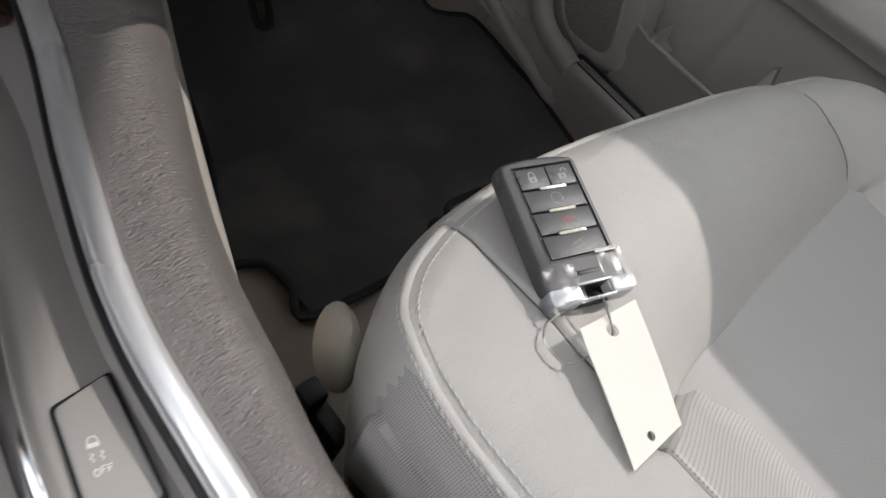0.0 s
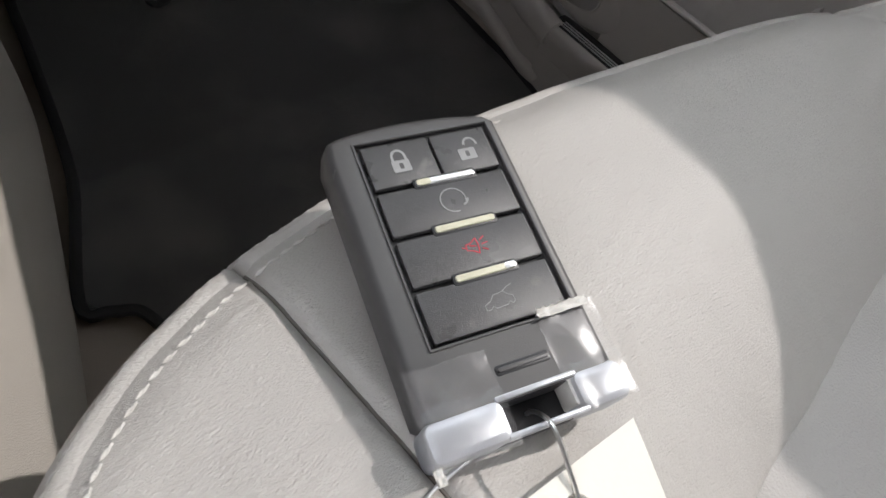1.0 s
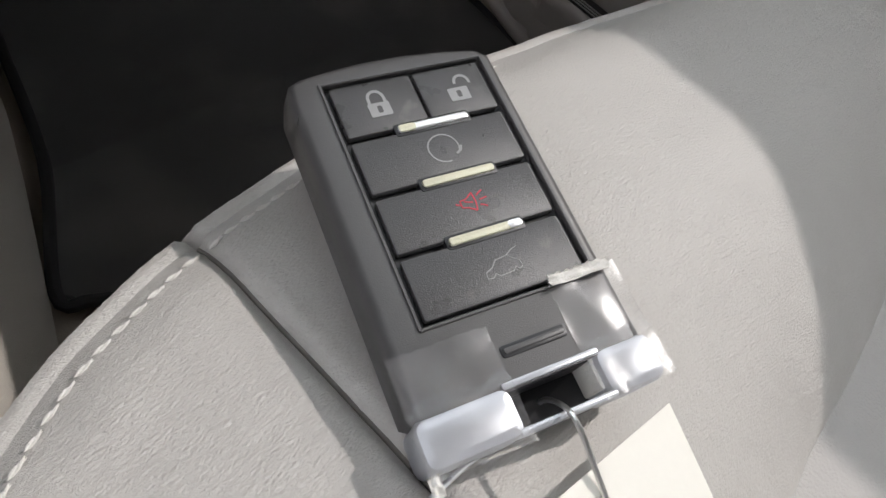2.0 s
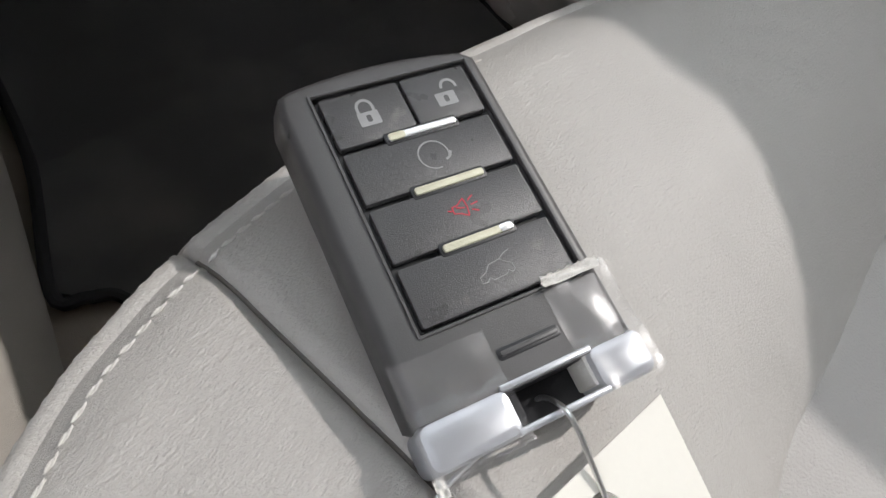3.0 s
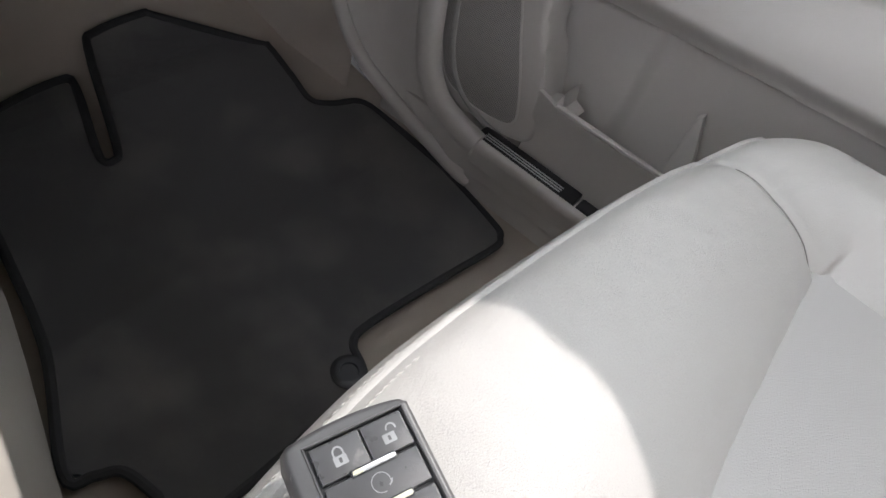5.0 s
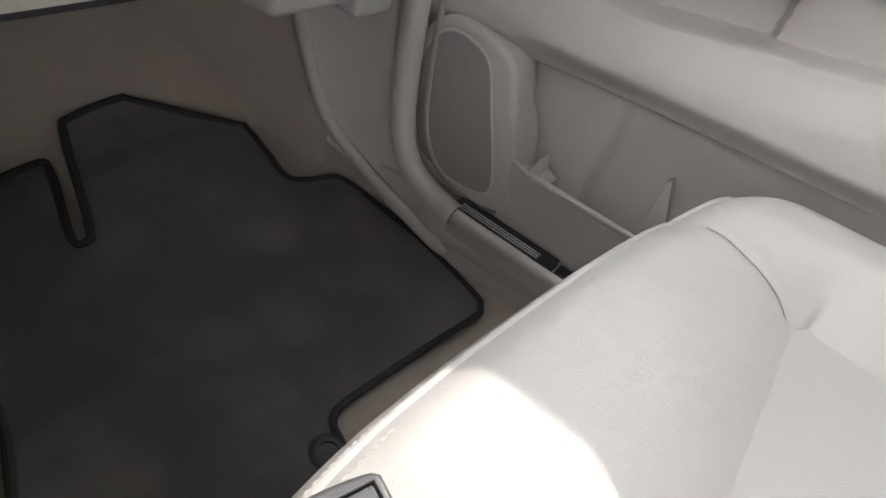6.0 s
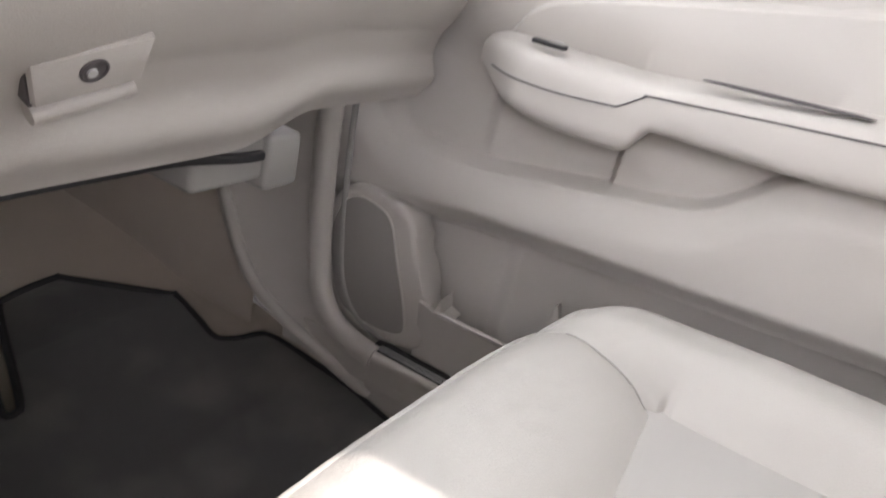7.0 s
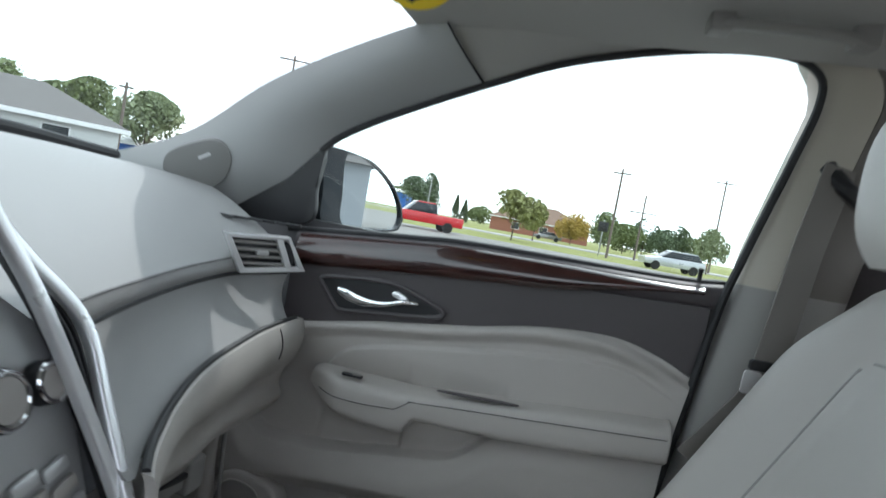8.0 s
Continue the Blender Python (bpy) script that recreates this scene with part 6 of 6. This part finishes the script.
tree(4.45, 58.7, 4.5, 5.6, "olive", "low round olive-green tree in the verge", base=1.4, seed=2)
tree(2.6, 78, 4.3, 4.5, "olive", "rounded olive-green tree beside the road", seed=3)
tree(13.9, 120, 7.2, 6.5, "dark", "full dark green tree behind the pickup", base=1.2, seed=4)
tree(12.7, 122, 8.4, 4.6, "dark", "tall dark green tree behind the pickup", base=1.2, seed=5)
tree(9.9, 130, 5.6, 2.4, "dark", "small dark pointed conifer", conic=True, base=0.3, seed=6)
tree(9.1, 131, 5.0, 2.2, "dark", "small dark pointed conifer", conic=True, base=0.3, seed=7)
tree(-0.7, 105, 5.2, 6.0, "yellow", "round yellowing tree beside the brick house", base=1.0, seed=8)
tree(-3.3, 80, 5.0, 3.6, "green", "small green tree by the road", base=1.2, seed=9)
tree(-5.2, 118, 5.2, 8.0, "green", "broad green shrub tree by the road", base=0.5, seed=10)
tree(-6.8, 120, 7.0, 5.5, "dark", "dark green tree by the road", base=1.2, seed=11)
tree(-9.2, 125, 6.8, 6.5, "dark", "dark green tree by the road", base=1.2, seed=12)
tree(-10.6, 128, 5.2, 6.0, "green", "green tree by the road", base=1.0, seed=13)
tree(-12.2, 70, 4.6, 3.4, "pale", "pale green young tree in the verge", base=1.3, seed=14)
tree(46.3, 66, 7.2, 7.0, "green", "green tree behind the pale house", base=2, seed=15)
tree(42.6, 68, 6.6, 6.0, "green", "green tree behind the pale house", base=2, seed=16)
tree(40.6, 66, 7.4, 6.0, "green", "tall green tree behind the pale house", base=2, seed=17)
tree(36.7, 52, 6.0, 5.4, "pale", "sparse pale green tree beside the pole", base=1.8, seed=18)
tree(38.9, 70, 4.4, 5.0, "dark", "dark green tree behind the shed", base=1.2, seed=19)
for k in range(9):
    tree(18 - 3.6 * k + (k % 3), 190 + 9 * (k % 4), 6.0 + (k % 3), 12.0, "green" if k % 2 else "dark", "distant broad green tree", base=0.4, seed=30 + k)


def pole(az, d, h, label, arms=(), material=None, r=0.13):
    p = at(az, d)
    t = thing("utility_pole", p, label, "utility pole", "poles along the road")
    part("post", lathe([(r, 0), (r * 0.7, h), (0.02, h + 0.05)], 10, Matrix.Translation(p)), material or POLE, t)
    for z, length, turn in arms:
        c = p + Vector((0, 0, z))
        s = Vector((cos(radians(turn)), sin(radians(turn)), 0)) * length / 2
        part("crossarm", sweep([c - s, c, c + s], rounded(0.14, 0.12, 0.02)), material or POLE, t)


pole(-3.92, 58, 8.0, "dark wooden utility pole with a crossarm", [(7.6, 1.6, 80)])
pole(-6.25, 75, 7.4, "weathered utility pole with lamp arms", [(5.4, 3.0, 80)])
pole(-12.3, 80, 11.0, "tall weathered utility pole with a crossarm", [(10.6, 2.2, 85)])
pole(12.5, 108, 7.2, "thin grey lamp post", [], METAL_POLE, 0.1)
pole(26.1, 60, 12.8, "tall wooden utility pole with a crossarm", [(12.4, 2.6, 110)])
pole(38.5, 48, 6.0, "wooden utility pole behind the shed", [(5.7, 0.9, 120)])
sign = thing("road_sign", at(-3.2, 60), "dark blue square sign on a post", "sign")
part("post", lathe([(0.05, 0), (0.05, 3.4)], 8, Matrix.Translation(at(-3.2, 60))), METAL_POLE, sign)
part("plate", box(at(-3.2, 60).x - 0.05, at(-3.2, 60).x, at(-3.2, 60).y - 0.45, at(-3.2, 60).y + 0.45, GZ + 2.3, GZ + 3.2, 0.01), BLACK, sign)


def house(name, az, d, w, deep, eave, peak, turn, wall_m, roof_m, label, windows, hip=0.35):
    p = at(az, d)
    m = Matrix.Translation(p) @ pose(0, 0, 0, 0, 0, turn)
    t = thing(name, p, label, "house")
    bm = box(-deep / 2, deep / 2, -w / 2, w / 2, 0, eave)
    bmesh.ops.transform(bm, matrix=m, verts=bm.verts)
    part("wall", bm, wall_m, t, smooth=False)
    o = 0.45
    bm = bmesh.new()
    low = [bm.verts.new(v) for v in ((-deep / 2 - o, -w / 2 - o, eave), (deep / 2 + o, -w / 2 - o, eave), (deep / 2 + o, w / 2 + o, eave), (-deep / 2 - o, w / 2 + o, eave))]
    r0, r1 = bm.verts.new((0, -w / 2 + w * hip, peak)), bm.verts.new((0, w / 2 - w * hip, peak))
    for f in ((low[0], low[1], r0), (low[1], low[2], r1, r0), (low[2], low[3], r1), (low[3], low[0], r0, r1), (low[3], low[2], low[1], low[0])):
        bm.faces.new(f)
    bmesh.ops.transform(bm, matrix=m, verts=bm.verts)
    part("roof", bm, roof_m, t, smooth=False)
    bm = box(-deep / 2 - o - 0.04, -deep / 2 - o + 0.06, -w / 2 - o, w / 2 + o, eave - 0.22, eave + 0.02)
    bmesh.ops.transform(bm, matrix=m, verts=bm.verts)
    part("fascia", bm, WHITE, t, smooth=False)
    for y, z0, ww, hh in windows:
        bm = box(-deep / 2 - 0.06, -deep / 2 + 0.02, y - ww / 2 - 0.08, y + ww / 2 + 0.08, z0 - 0.08, z0 + hh + 0.08)
        bmesh.ops.transform(bm, matrix=m, verts=bm.verts)
        win = part("window", bm, WHITE, t, smooth=False)
        bm = box(-deep / 2 - 0.08, -deep / 2 - 0.03, y - ww / 2, y + ww / 2, z0, z0 + hh)
        bmesh.ops.transform(bm, matrix=m, verts=bm.verts)
        part("pane", bm, DARK_GLASS, win, smooth=False)


house("house", 45.6, 42, 9.0, 7.0, 2.55, 4.4, 52, SIDING, ROOF, "pale sided single-storey house with grey hip roof", [(-1.5, 0.9, 1.2, 1.2), (2.0, 0.9, 1.2, 1.2)])
house("shed", 39.2, 55, 3.6, 3.0, 2.3, 2.8, 45, BLUE, WHITE, "blue shed with a white roof", [], 0.1)
house("brick_house", 2.2, 142, 21, 10, 3.0, 6.6, 0, BRICKWORK, ROOF_BROWN, "low red-brown brick house with hip roof", [(-6, 0.9, 1.6, 1.3), (-1, 0.9, 1.6, 1.3), (5, 0.9, 1.6, 1.3)])
house("grey_house", -81.5, 30, 12.0, 8.0, 2.7, 5.4, 100, SIDING_GREY, ROOF, "grey sided house with white-framed windows", [(-4.6, 0.9, 1.0, 1.4), (-1.5, 0.9, 1.0, 1.4), (1.5, 0.9, 1.0, 1.4), (4.6, 0.9, 1.0, 1.4)], 0.1)
house("blue_building", 15.3, 150, 6, 6, 4.6, 5.2, 0, BLUE, WHITE, "distant flat-roofed blue building", [])


def wheel(parent, m, x, y, r):
    w = part("wheel", lathe([(r * 0.55, -0.11), (r * 0.95, -0.11), (r, -0.06), (r, 0.06), (r * 0.95, 0.11), (r * 0.55, 0.11)], 20, m @ pose(x, y, r, 90, 0, 0)), TYRE, parent)
    part("rim", lathe([(0.0, -0.09), (r * 0.6, -0.10), (r * 0.6, 0.10), (0, 0.09)], 14, m @ pose(x, y, r, 90, 0, 0)), SILVER, w)


def vehicle(name, az, d, turn, paint, label, side, glass, length, width, group=""):
    """side: body outline in length and height; glass: cabin outline."""
    p = at(az, d)
    m = Matrix.Translation(p) @ pose(0, 0, 0, 0, 0, turn)
    t = thing(name, p, label, name)
    up = Matrix(((1, 0, 0, 0), (0, 0, -1, 0), (0, 1, 0, 0), (0, 0, 0, 1)))
    part("body", prism(side, -width / 2, width / 2, m @ up, 0.06), paint, t)
    part("cabin_glass", prism(glass, -width / 2 + 0.10, width / 2 - 0.10, m @ up, 0.05), DARK_GLASS, t, "dark tinted cabin windows")
    top = max(z for _, z in glass)
    xs = [x for x, z in glass if z > top - 0.1]
    part("roof_panel", prism([(min(xs) - 0.05, top - 0.06), (max(xs) + 0.05, top - 0.06), (max(xs) - 0.1, top + 0.03), (min(xs) + 0.1, top + 0.03)], -width / 2 + 0.10, width / 2 - 0.10, m @ up, 0.03), paint, t)
    for x in (-length * 0.31, length * 0.31):
        for y in (-width / 2 + 0.08, width / 2 - 0.08):
            wheel(t, m, x, y, 0.36)
    for y in (-width / 2 + 0.2, width / 2 - 0.2):
        for x, mm, nm in ((length / 2 - 0.02, WHITE, "headlight"), (-length / 2 + 0.02, PRINT_RED, "tail_light")):
            bm = box(x - 0.05, x + 0.05, y - 0.15, y + 0.15, 0.78, 0.95, 0.02)
            bmesh.ops.transform(bm, matrix=m, verts=bm.verts)
            part(nm, bm, mm, t)


RED = surface("red_car_paint", (0.55, 0.015, 0.02), 0.25, vary=0.05, big=1, bump=0.0, coat=0.8)
SILVER_PAINT = surface("silver_car_paint", (0.50, 0.52, 0.55), 0.3, vary=0.05, big=1, bump=0.0, coat=0.8, metal=0.4)
GREY_PAINT = surface("grey_car_paint", (0.24, 0.24, 0.25), 0.3, vary=0.05, big=1, bump=0.0, coat=0.8, metal=0.4)
vehicle("pickup_truck", 12.9, 43, 115, RED, "red pickup truck parked on the lot", [(-2.75, 0.45), (2.7, 0.45), (2.75, 0.95), (1.3, 1.12), (-0.9, 1.12), (-0.9, 1.10), (-2.75, 1.10)],
        [(-0.95, 1.08), (1.25, 1.08), (0.55, 1.78), (-0.75, 1.80)], 5.5, 1.95)
vehicle("suv", -9.3, 53, 100, SILVER_PAINT, "silver estate car parked at the lot edge", [(-2.35, 0.40), (2.35, 0.40), (2.4, 0.85), (1.2, 1.05), (-2.3, 1.10), (-2.4, 0.8)], [(-2.2, 1.05), (1.15, 1.02), (0.35, 1.58), (-1.7, 1.62)], 4.8, 1.85)
vehicle("sedan", 1.4, 108, 95, GREY_PAINT, "grey saloon car on the far road", [(-2.35, 0.35), (2.35, 0.35), (2.4, 0.75), (1.1, 0.95), (-1.6, 1.0), (-2.4, 0.9)], [(-1.7, 0.95), (1.05, 0.92), (0.3, 1.42), (-0.9, 1.44)], 4.8, 1.8)
